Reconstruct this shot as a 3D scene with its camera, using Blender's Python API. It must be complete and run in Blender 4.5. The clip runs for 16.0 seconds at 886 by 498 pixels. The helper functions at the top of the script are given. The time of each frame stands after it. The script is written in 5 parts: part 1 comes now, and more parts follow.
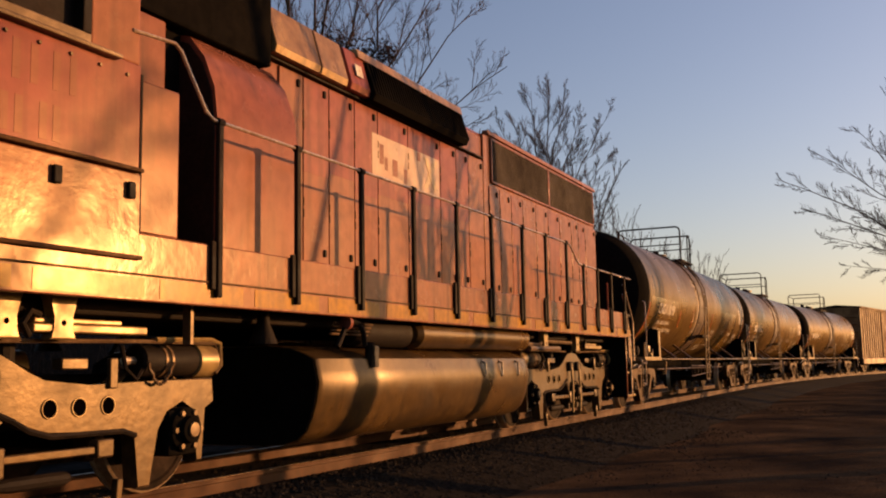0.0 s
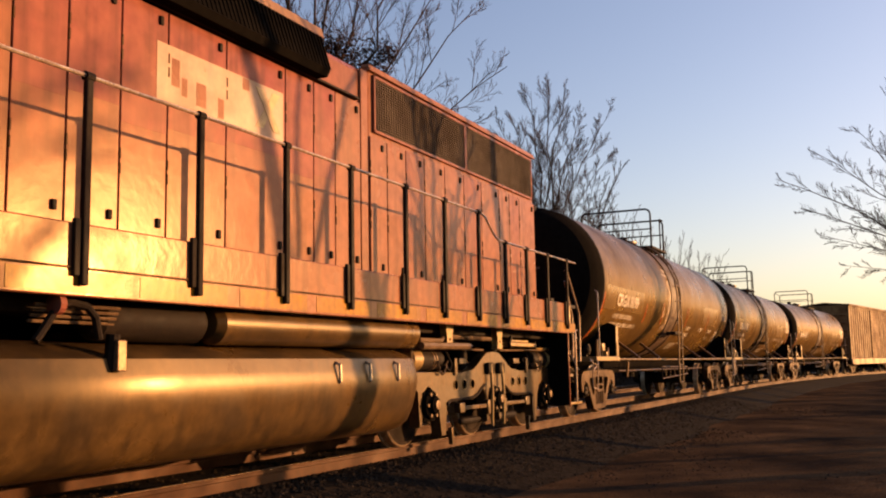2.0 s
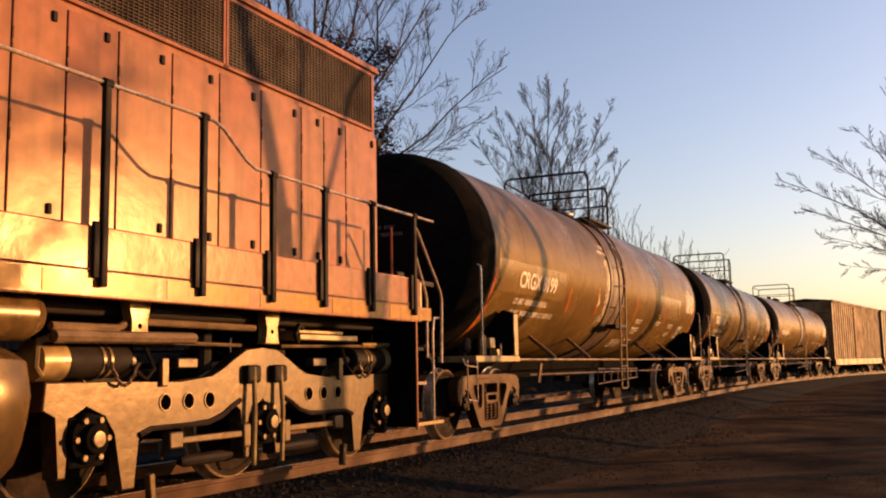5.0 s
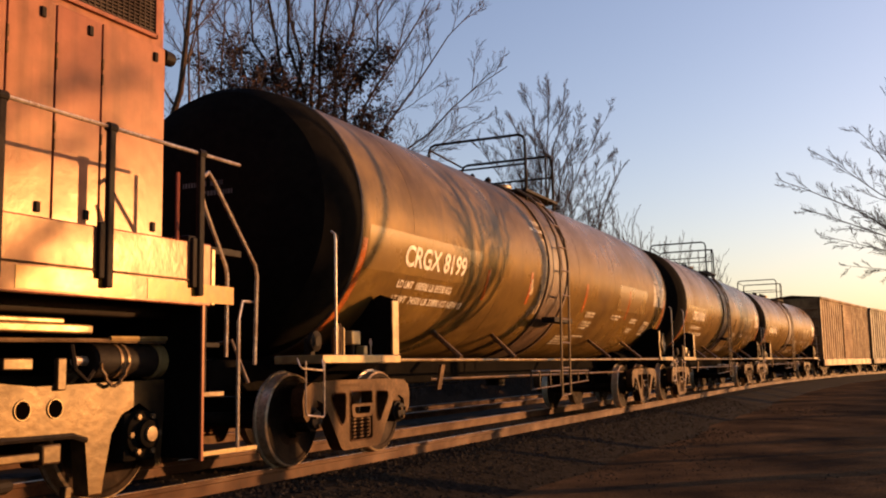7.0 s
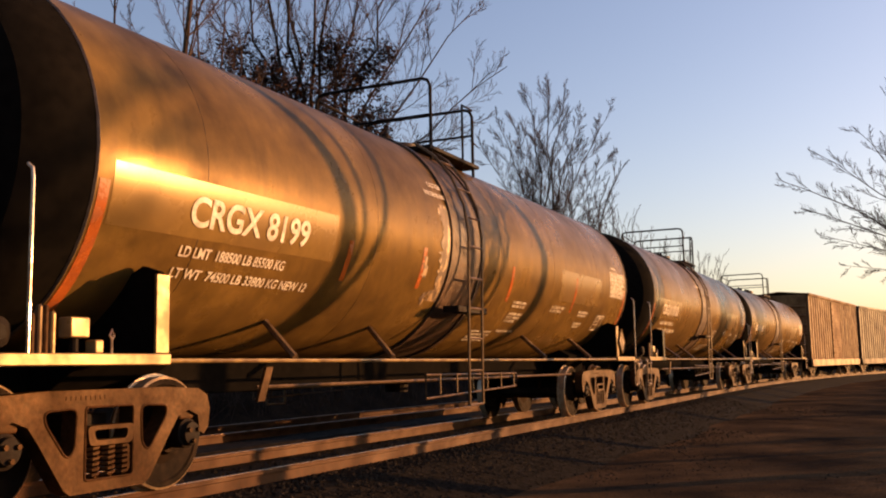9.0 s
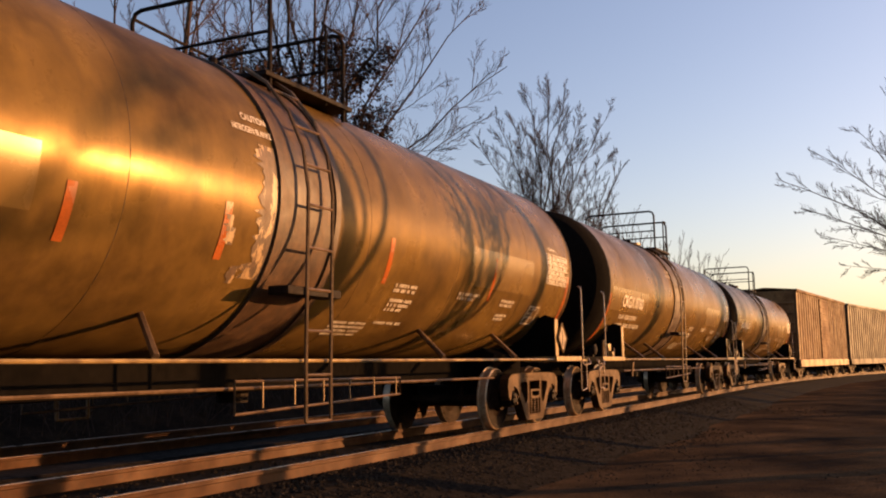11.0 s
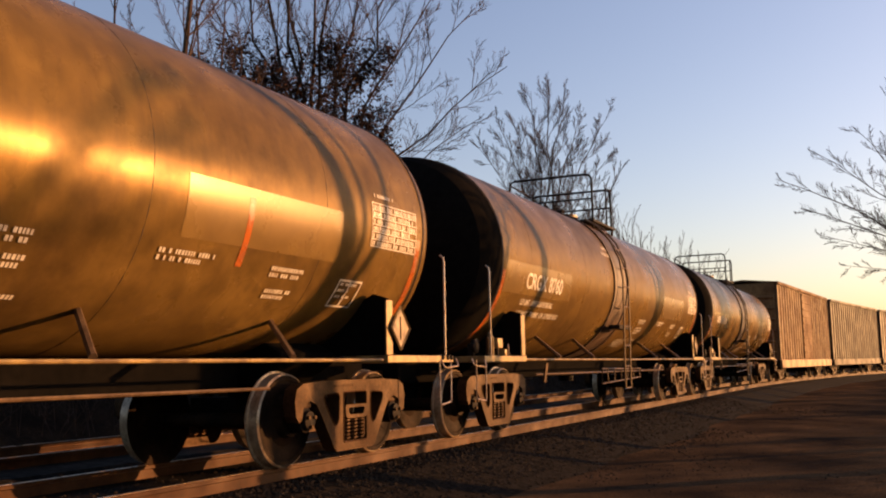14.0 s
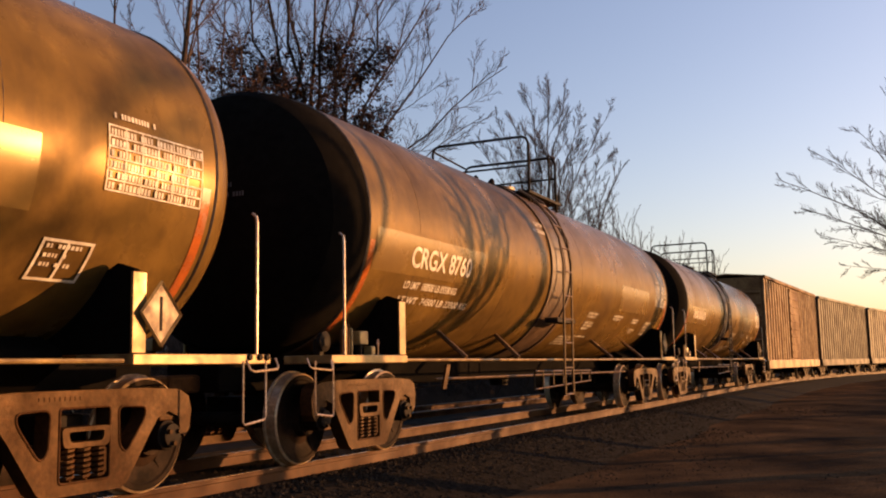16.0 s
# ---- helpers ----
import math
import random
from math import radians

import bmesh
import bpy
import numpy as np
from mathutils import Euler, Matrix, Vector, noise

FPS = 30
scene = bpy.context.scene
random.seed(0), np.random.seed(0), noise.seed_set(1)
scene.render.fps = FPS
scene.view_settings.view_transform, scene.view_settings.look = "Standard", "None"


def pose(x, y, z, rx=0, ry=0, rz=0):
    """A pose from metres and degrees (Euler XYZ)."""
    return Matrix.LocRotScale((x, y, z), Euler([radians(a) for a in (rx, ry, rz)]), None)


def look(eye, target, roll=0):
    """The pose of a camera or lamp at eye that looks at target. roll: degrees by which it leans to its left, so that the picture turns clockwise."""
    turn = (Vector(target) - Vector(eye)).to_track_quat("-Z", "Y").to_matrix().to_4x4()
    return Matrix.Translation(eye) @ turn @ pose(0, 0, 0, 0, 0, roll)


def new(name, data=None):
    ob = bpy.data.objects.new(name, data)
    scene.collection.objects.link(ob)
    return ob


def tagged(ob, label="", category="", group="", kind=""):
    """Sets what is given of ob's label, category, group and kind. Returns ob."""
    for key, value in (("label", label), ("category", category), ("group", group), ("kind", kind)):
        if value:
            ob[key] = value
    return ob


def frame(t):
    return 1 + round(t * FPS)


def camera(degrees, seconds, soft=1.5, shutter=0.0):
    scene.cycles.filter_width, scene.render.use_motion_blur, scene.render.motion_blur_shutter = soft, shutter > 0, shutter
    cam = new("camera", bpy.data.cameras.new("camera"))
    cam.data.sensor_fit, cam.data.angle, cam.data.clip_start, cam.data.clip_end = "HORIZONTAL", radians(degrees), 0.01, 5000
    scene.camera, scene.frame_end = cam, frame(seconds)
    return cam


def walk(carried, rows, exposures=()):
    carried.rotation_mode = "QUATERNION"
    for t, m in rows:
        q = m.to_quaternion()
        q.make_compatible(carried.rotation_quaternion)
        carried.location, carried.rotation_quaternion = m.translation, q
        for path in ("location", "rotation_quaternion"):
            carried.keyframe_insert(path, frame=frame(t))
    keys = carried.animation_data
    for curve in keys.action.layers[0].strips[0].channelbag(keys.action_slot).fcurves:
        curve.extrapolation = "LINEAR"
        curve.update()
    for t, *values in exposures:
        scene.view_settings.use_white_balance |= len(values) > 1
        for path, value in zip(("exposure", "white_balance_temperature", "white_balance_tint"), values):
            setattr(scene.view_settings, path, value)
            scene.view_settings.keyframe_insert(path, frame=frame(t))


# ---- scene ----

# ---- camera: it stands still beside the track ----
CLIP = 16.0
EYE = Vector((0.0, -6.366, 0.952))
YAW, PITCH, ROLL = radians(25.154), radians(6.991), -1.067
AIM = EYE + Vector((math.cos(YAW) * math.cos(PITCH), math.sin(YAW) * math.cos(PITCH), math.sin(PITCH)))
cam = camera(49.517, CLIP, soft=2.0)
walk(cam, [(0, look(EYE, AIM, ROLL)), (CLIP, look(EYE, AIM, ROLL))], exposures=[(0, 0.62, 6500, 33), (0.5, 0.80, 6500, 33), (1.0, 1.06, 6500, 33), (1.6, 1.10, 6500, 33), (CLIP, 1.10, 6500, 33)])

# ---- light: a low golden sun and a clear dusk sky ----
SUN_AZ, SUN_EL = radians(-47), radians(6.5)          # azimuth from +x, elevation
SUN_DIR = Vector((math.cos(SUN_AZ) * math.cos(SUN_EL), math.sin(SUN_AZ) * math.cos(SUN_EL), math.sin(SUN_EL)))
world = bpy.data.worlds.new("sky")
scene.world = world
world.use_nodes = True
wn = world.node_tree.nodes
sky = wn.new("ShaderNodeTexSky")
sky.sky_type, sky.sun_disc = "NISHITA", False
sky.sun_elevation, sky.sun_rotation = SUN_EL, math.pi / 2 - SUN_AZ
sky.air_density, sky.dust_density, sky.ozone_density = 1.0, 1.5, 1.5
wn["Background"].inputs["Strength"].default_value = 0.13
world.node_tree.links.new(sky.outputs[0], wn["Background"].inputs["Color"])
sun = new("sun", bpy.data.lights.new("sun", "SUN"))
sun.data.energy, sun.data.angle, sun.data.color = 4.8, radians(0.45), (1.0, 0.52, 0.16)
sun.matrix_world = look(SUN_DIR * 50, (0, 0, 0))


# ---- materials ----
def material(name, color, rough=0.6, metal=0.0, spots=None, spot_scale=3.0, spot_amount=0.5, grain=40.0, grain_amount=0.25,
             bump=0.15, stretch=(1, 1, 1), random_value=0.0, spec=0.5, spot_edge=0.12, rough_var=0.15, streak=None, streak_amount=0.0, tint=(1, 1, 1)):
    """A painted or raw surface: base colour, patches of a second colour, vertical streaks, fine grain and relief."""
    m = bpy.data.materials.new(name)
    m.use_nodes = True
    n, l = m.node_tree.nodes, m.node_tree.links
    b = n["Principled BSDF"]
    b.inputs["Metallic"].default_value = metal
    b.inputs["Specular IOR Level"].default_value = spec
    b.inputs["Specular Tint"].default_value = (*tint, 1)
    co = n.new("ShaderNodeTexCoord")
    mp = n.new("ShaderNodeMapping")
    mp.inputs["Scale"].default_value = stretch
    l.new(co.outputs["Object"], mp.inputs["Vector"])
    n1 = n.new("ShaderNodeTexNoise")
    n1.inputs["Scale"].default_value, n1.inputs["Detail"].default_value, n1.inputs["Roughness"].default_value = spot_scale, 8, 0.62
    l.new(mp.outputs[0], n1.inputs["Vector"])
    n2 = n.new("ShaderNodeTexNoise")
    n2.inputs["Scale"].default_value, n2.inputs["Detail"].default_value = grain, 6
    l.new(mp.outputs[0], n2.inputs["Vector"])
    ramp = n.new("ShaderNodeValToRGB")
    edge = 0.62 - 0.24 * spot_amount
    ramp.color_ramp.elements[0].position, ramp.color_ramp.elements[1].position = edge - spot_edge, edge + spot_edge
    l.new(n1.outputs["Fac"], ramp.inputs["Fac"])
    mix = n.new("ShaderNodeMix")
    mix.data_type = "RGBA"
    second = spots or tuple(c * 0.6 for c in color)
    mix.inputs["A"].default_value, mix.inputs["B"].default_value = (*color, 1), (*second, 1)
    l.new(ramp.outputs["Color"], mix.inputs["Factor"])
    out = mix.outputs["Result"]
    if streak:
        ms = n.new("ShaderNodeMapping")
        ms.inputs["Scale"].default_value = (5.0, 5.0, 0.35)
        l.new(co.outputs["Object"], ms.inputs["Vector"])
        n3 = n.new("ShaderNodeTexNoise")
        n3.inputs["Scale"].default_value, n3.inputs["Detail"].default_value = 1.6, 7
        l.new(ms.outputs[0], n3.inputs["Vector"])
        r3 = n.new("ShaderNodeValToRGB")
        r3.color_ramp.elements[0].position, r3.color_ramp.elements[1].position = 0.48, 0.72
        r3.color_ramp.elements[1].color = (streak_amount,) * 3 + (1,)
        l.new(n3.outputs["Fac"], r3.inputs["Fac"])
        mx = n.new("ShaderNodeMix")
        mx.data_type = "RGBA"
        mx.inputs["B"].default_value = (*streak, 1)
        l.new(r3.outputs["Color"], mx.inputs["Factor"])
        l.new(out, mx.inputs["A"])
        out = mx.outputs["Result"]
    hsv = n.new("ShaderNodeHueSaturation")
    l.new(out, hsv.inputs["Color"])
    mr = n.new("ShaderNodeMapRange")
    mr.inputs["From Min"].default_value, mr.inputs["From Max"].default_value = 0.3, 0.7
    mr.inputs["To Min"].default_value, mr.inputs["To Max"].default_value = 1 - grain_amount, 1 + grain_amount
    l.new(n2.outputs["Fac"], mr.inputs["Value"])
    value = mr.outputs[0]
    if random_value:
        info = n.new("ShaderNodeObjectInfo")
        ma = n.new("ShaderNodeMath")
        ma.operation = "MULTIPLY_ADD"
        ma.inputs[1].default_value, ma.inputs[2].default_value = 2 * random_value, 1 - random_value
        l.new(info.outputs["Random"], ma.inputs[0])
        mm = n.new("ShaderNodeMath")
        mm.operation = "MULTIPLY"
        l.new(value, mm.inputs[0])
        l.new(ma.outputs[0], mm.inputs[1])
        value = mm.outputs[0]
    l.new(value, hsv.inputs["Value"])
    l.new(hsv.outputs[0], b.inputs["Base Color"])
    rr = n.new("ShaderNodeMapRange")
    rr.inputs["From Min"].default_value, rr.inputs["From Max"].default_value = 0.3, 0.7
    rr.inputs["To Min"].default_value, rr.inputs["To Max"].default_value = max(rough - rough_var, 0.05), min(rough + rough_var, 1)
    l.new(n1.outputs["Fac"], rr.inputs["Value"])
    l.new(rr.outputs[0], b.inputs["Roughness"])
    if bump:
        bp = n.new("ShaderNodeBump")
        bp.inputs["Strength"].default_value, bp.inputs["Distance"].default_value = bump, 0.01
        l.new(n2.outputs["Fac"], bp.inputs["Height"])
        l.new(bp.outputs[0], b.inputs["Normal"])
    return m


ORANGE = material("faded_orange_paint", (0.218, 0.081, 0.043), 0.24, rough_var=0.07, spots=(0.165, 0.055, 0.038), spot_scale=0.8, spot_edge=0.2, grain=7, grain_amount=0.16, bump=0.14,
                  streak=(0.085, 0.040, 0.026), streak_amount=0.6, spec=0.09, tint=(1.0, 0.72, 0.38))
STRIPE = material("yellow_sill_stripe", (0.29, 0.135, 0.010), 0.24, rough_var=0.06, spots=(0.20, 0.09, 0.02), spot_scale=2.0, grain=14, grain_amount=0.2, bump=0.05,
                  streak=(0.10, 0.05, 0.03), streak_amount=0.6, spec=0.10, tint=(1.0, 0.72, 0.38))
BLACK = material("black_grimy_steel", (0.008, 0.006, 0.005), 0.65, spots=(0.016, 0.011, 0.008), spot_scale=4, grain=30, bump=0.1, spec=0.06)
DARK = material("sooty_grille_and_shade", (0.013, 0.010, 0.008), 0.7, spots=(0.027, 0.016, 0.011), spot_scale=2, grain=30, bump=0.2, spec=0.1)
STEEL = material("dusty_brown_steel", (0.128, 0.082, 0.046), 0.42, spots=(0.055, 0.033, 0.019), spot_scale=3, grain=25, bump=0.2, spec=0.35, tint=(1.0, 0.72, 0.38))
TRUCKM = material("dusty_truck_casting", (0.088, 0.049, 0.018), 0.36, rough_var=0.10, spots=(0.022, 0.013, 0.008), spot_scale=2.6, spot_amount=0.66, grain=14, grain_amount=0.25, bump=0.2, streak=(0.020, 0.012, 0.007), streak_amount=0.85, spec=0.25, tint=(1.0, 0.72, 0.38))
RUST = material("rusty_cast_steel", (0.062, 0.027, 0.010), 0.62, spots=(0.028, 0.012, 0.005), spot_scale=2.4, spot_amount=0.6, grain=25, grain_amount=0.35, bump=0.35, spec=0.12, tint=(1.0, 0.72, 0.38))
BRIGHT = material("worn_bright_tread", (0.46, 0.34, 0.21), 0.34, metal=0.35, spots=(0.28, 0.19, 0.11), spot_scale=6, grain=30, bump=0.05)
# grime patches, deepened to paint in soft mottled tree shade
TANK = material("grimy_tank_paint", (0.165, 0.098, 0.024), 0.33, metal=0.12, spots=(0.050, 0.028, 0.009), spot_scale=0.8, spot_amount=0.58, grain=4, grain_amount=0.2, bump=0.03,
                streak=(0.045, 0.026, 0.013), streak_amount=0.35, spot_edge=0.2, spec=0.08, rough_var=0.12, tint=(1.0, 0.72, 0.38))
WHITE = material("white_lettering", (0.576, 0.528, 0.440), 0.5, spots=(0.360, 0.304, 0.240), spot_scale=9, grain=30, grain_amount=0.2, bump=0, spec=0.3)
REFLECT = material("orange_reflective_tape", (0.34, 0.088, 0.014), 0.25, spots=(0.22, 0.062, 0.014), spot_scale=6, grain=60, grain_amount=0.1, bump=0.02)
RAILM = material("rusty_rail", (0.068, 0.026, 0.0062), 0.7, spots=(0.036, 0.014, 0.0045), spot_scale=2.0, grain=16, grain_amount=0.3, bump=0.25, spec=0.15)
BALLAST = material("dark_ballast", (0.017, 0.0135, 0.0105), 0.95, spots=(0.005, 0.0045, 0.004), spot_scale=9, grain=55, grain_amount=0.5, bump=0.5, spec=0.03)
WOOD = material("weathered_tie", (0.050, 0.034, 0.022), 0.85, spots=(0.028, 0.018, 0.014), spot_scale=5, grain=40, bump=0.5, stretch=(4, 0.5, 4), spec=0.08)
# lighter brown spots paint the sunlit patches of the road
ASPHALT = material("worn_asphalt_lit_patches", (0.027, 0.020, 0.0145), 0.95, spots=(0.105, 0.064, 0.033), spot_scale=0.6, spot_amount=0.42, grain=45, grain_amount=0.5, bump=0.9, spot_edge=0.16, spec=0.0)
EARTH = material("dry_winter_earth", (0.046, 0.032, 0.019), 0.95, spots=(0.025, 0.019, 0.011), spot_scale=0.4, grain=12, grain_amount=0.35, bump=0.8, spec=0.05)
BARK = material("grey_brown_bark", (0.062, 0.040, 0.027), 0.9, spots=(0.036, 0.023, 0.015), spot_scale=5, grain=30, bump=0.6, stretch=(1, 1, 0.3), spec=0.1)
LEAF = material("dead_oak_leaf", (0.055, 0.024, 0.011), 0.7, spots=(0.030, 0.013, 0.007), spot_scale=3, grain=10, bump=0.1, random_value=0.3, spec=0.1)
BOXCAR = material("rusty_boxcar_paint", (0.20, 0.118, 0.052), 0.55, spots=(0.10, 0.052, 0.024), spot_scale=0.8, grain=10, bump=0.1, streak=(0.07, 0.035, 0.02), streak_amount=0.7, spec=0.03, tint=(1.0, 0.72, 0.38))
CREAM = material("dusty_cream_steel", (0.30, 0.205, 0.075), 0.36, spots=(0.09, 0.055, 0.025), spot_scale=5, grain=20, grain_amount=0.2, bump=0.1, spec=0.45, tint=(1.0, 0.72, 0.38))
WHEEL = material("oily_wheel_plate", (0.022, 0.011, 0.0055), 0.7, spots=(0.008, 0.005, 0.003), spot_scale=3, grain=20, grain_amount=0.3, bump=0.15, spec=0.05)
CHROME = material("worn_grab_iron", (0.55, 0.44, 0.33), 0.28, metal=0.5, spots=(0.240, 0.160, 0.104), spot_scale=6, grain=30, bump=0.05)


# ---- mesh helpers ----
def mesh_ob(name, bm, mat, smooth=None):
    me = bpy.data.meshes.new(name)
    bmesh.ops.recalc_face_normals(bm, faces=bm.faces)
    if smooth is not None:
        lim = radians(smooth)
        for f in bm.faces:
            f.smooth = True
        for e in bm.edges:
            e.smooth = len(e.link_faces) == 2 and e.calc_face_angle(0) < lim
    bm.to_mesh(me)
    bm.free()
    me.materials.append(mat)
    return new(name, me)


def part(name, bm, mat, parent, label="", smooth=21):
    """Links a bmesh as one mesh object under a thing or a part."""
    ob = mesh_ob(name, bm, mat, smooth)
    ob.parent = parent
    return tagged(ob, label) if label else ob


def empty(name, at, label, category, group=""):
    ob = new(name)
    ob.empty_display_size = 0.3
    ob.location = at
    return tagged(ob, label, category, group)


def box(bm, x0, x1, y0, y1, z0, z1, bevel=0.0, m=None):
    g = bmesh.ops.create_cube(bm, size=1.0)
    bmesh.ops.scale(bm, vec=(x1 - x0, y1 - y0, z1 - z0), verts=g["verts"])
    bmesh.ops.translate(bm, vec=((x0 + x1) / 2, (y0 + y1) / 2, (z0 + z1) / 2), verts=g["verts"])
    vs = g["verts"]
    if bevel:
        es = list({e for v in vs for e in v.link_edges})
        r = bmesh.ops.bevel(bm, geom=es, offset=bevel, segments=2, affect="EDGES", profile=0.5)
        vs = list({v for f in r["faces"] for v in f.verts} | {v for v in vs if v.is_valid})
    if m is not None:
        bmesh.ops.transform(bm, matrix=m, verts=vs)
    return bm


def prism(bm, outline, axis, a, b, bevel=0.0):
    """A flat outline [(u, v)] drawn out along an axis from a to b. x: (y, z), y: (x, z), z: (x, y)."""
    put = {"x": lambda u, v, w: (w, u, v), "y": lambda u, v, w: (u, w, v), "z": lambda u, v, w: (u, v, w)}[axis]
    lo = [bm.verts.new(put(u, v, a)) for u, v in outline]
    hi = [bm.verts.new(put(u, v, b)) for u, v in outline]
    n = len(outline)
    fs = [bm.faces.new(lo), bm.faces.new(hi[::-1])]
    fs += [bm.faces.new((lo[i], lo[(i + 1) % n], hi[(i + 1) % n], hi[i])) for i in range(n)]
    if bevel:
        es = list({e for f in fs[:2] for e in f.edges})
        bmesh.ops.bevel(bm, geom=es, offset=bevel, segments=2, affect="EDGES", profile=0.5)
    return bm


def turned(bm, profile, axis="y", at=(0, 0, 0), seg=32, caps=True):
    """A body of revolution: profile [(distance along the axis, radius)]."""
    rings = []
    for d, r in profile:
        ring = []
        for i in range(seg):
            a = 2 * math.pi * i / seg
            c, s = r * math.cos(a), r * math.sin(a)
            p = {"x": (d, c, s), "y": (c, d, s), "z": (c, s, d)}[axis]
            ring.append(bm.verts.new(Vector(p) + Vector(at)))
        rings.append(ring)
    for a, b in zip(rings, rings[1:]):
        for i in range(seg):
            bm.faces.new((a[i], a[(i + 1) % seg], b[(i + 1) % seg], b[i]))
    if caps:
        bm.faces.new(rings[0])
        bm.faces.new(rings[-1][::-1])
    return bm


def rod(bm, pts, r, seg=8, r2=None):
    """A round bar along points, tapering to r2."""
    pts = [Vector(p) for p in pts]
    rings = []
    side = None
    for i, p in enumerate(pts):
        d = (pts[min(i + 1, len(pts) - 1)] - pts[max(i - 1, 0)]).normalized()
        if side is None:
            side = d.cross(Vector((0, 0, 1)) if abs(d.z) < 0.9 else Vector((1, 0, 0))).normalized()
        else:
            side = (side - d * side.dot(d)).normalized()
        up = d.cross(side)
        rad = r if r2 is None else r + (r2 - r) * i / (len(pts) - 1)
        rings.append([bm.verts.new(p + (side * math.cos(2 * math.pi * k / seg) + up * math.sin(2 * math.pi * k / seg)) * rad) for k in range(seg)])
    for a, b in zip(rings, rings[1:]):
        for k in range(seg):
            bm.faces.new((a[k], a[(k + 1) % seg], b[(k + 1) % seg], b[k]))
    bm.faces.new(rings[0])
    bm.faces.new(rings[-1][::-1])
    return bm


def B():
    return bmesh.new()


# ---- the train's way along the track ----
def travelled(t):
    return 1.8146623 * t - 0.0023293 * t ** 2 + 0.0002483 * t ** 3 - 0.000003 * t ** 4


CURVE_X, CURVE_R = 36.0, 220.0                       # straight beside the camera, then a bend to the south


def along(s, off=0.0, z=0.0):
    """The pose on the track s metres along it, off metres to its north."""
    a = max(0.0, s - CURVE_X) / CURVE_R
    x = s if s < CURVE_X else CURVE_X + CURVE_R * math.sin(a)
    y = -CURVE_R * (1 - math.cos(a))
    return pose(x + off * math.sin(a), y + off * math.cos(a), z, 0, 0, -math.degrees(a))


rolling, spinning = [], []                          # (thing, its place on the track at the start), (wheelset, its place in its truck, radius)


def text_mesh(text, size, width=None):
    """Flat lettering in the built-in font as a bmesh, lower left corner at the origin, drawn to a given width."""
    cu = bpy.data.curves.new("lettering", "FONT")
    cu.body, cu.size, cu.offset = text, size, size * 0.022
    ob = bpy.data.objects.new("lettering", cu)
    me = bpy.data.meshes.new_from_object(ob)
    bm = B()
    bm.from_mesh(me)
    bpy.data.objects.remove(ob)
    bpy.data.meshes.remove(me)
    if width:
        w = max(v.co.x for v in bm.verts)
        bmesh.ops.scale(bm, vec=(width / w, 1, 1), verts=bm.verts)
    return bm


def split_letters(bm):
    """One bmesh for each letter of a flat drawing."""
    left, out = set(bm.faces), []
    while left:
        todo, seen = [next(iter(left))], set()
        while todo:
            f = todo.pop()
            if f in seen:
                continue
            seen.add(f)
            todo += [g for v in f.verts for g in v.link_faces if g not in seen]
        left -= seen
        piece, names = B(), {}
        for f in sorted(seen, key=lambda g: g.index):
            for v in f.verts:
                if v not in names:
                    names[v] = piece.verts.new(v.co)
            piece.faces.new([names[v] for v in f.verts])
        out.append(piece)
    bm.free()
    return sorted(out, key=lambda b: min(v.co.x for v in b.verts))


# ---- ground and track ----
def swept(name, outline, s0, s1, step, mat, closed=True):
    """An outline of (sideways, height) carried along the track."""
    bm = B()
    rings = []
    s = s0
    while s <= s1 + 0.01:
        m = along(s)
        rings.append([bm.verts.new(m @ Vector((0, u, v))) for u, v in outline])
        s += step
    n = len(outline)
    for a, b in zip(rings, rings[1:]):
        for k in range(n if closed else n - 1):
            bm.faces.new((a[k], a[(k + 1) % n], b[(k + 1) % n], b[k]))
    return bm


bm = B()
bmesh.ops.create_grid(bm, x_segments=4, y_segments=4, size=2500)
bmesh.ops.translate(bm, vec=(0, 0, -0.62), verts=bm.verts)
tagged(mesh_ob("ground", bm, EARTH), "dry brown winter earth and leaf litter", "ground", kind="structure")

# the dirt and asphalt yard road beside the track, a little uneven
bm = B()
rows = []
for i in range(90):
    x = -14 + i * 1.4
    row = []
    for j in range(26):
        y = -26 + j * 0.96
        p = along(x, y)
        q = p.translation
        z = -0.40 + 0.05 * noise.noise(Vector((q.x * 0.25, q.y * 0.4, 0))) + 0.03 * noise.noise(Vector((q.x * 0.9, q.y * 1.3, 4)))
        row.append(bm.verts.new((q.x, q.y, z)))
    rows.append(row)
for a, b in zip(rows, rows[1:]):
    for j in range(25):
        bm.faces.new((a[j], b[j], b[j + 1], a[j + 1]))
tagged(mesh_ob("yard_road", bm, ASPHALT, 60), "worn dark asphalt yard road with sunlit brown patches painted in", "road", kind="structure")

tagged(mesh_ob("ballast_bed", swept("ballast_bed", [(-3.0, -0.47), (-1.5, -0.135), (1.6, -0.135), (2.4, -0.3), (2.6, -0.19), (5.9, -0.19), (7.2, -0.6)], -16, 170, 2.0, BALLAST, False), BALLAST),
       "dark cinder ballast bed under two tracks", "ballast", kind="structure")

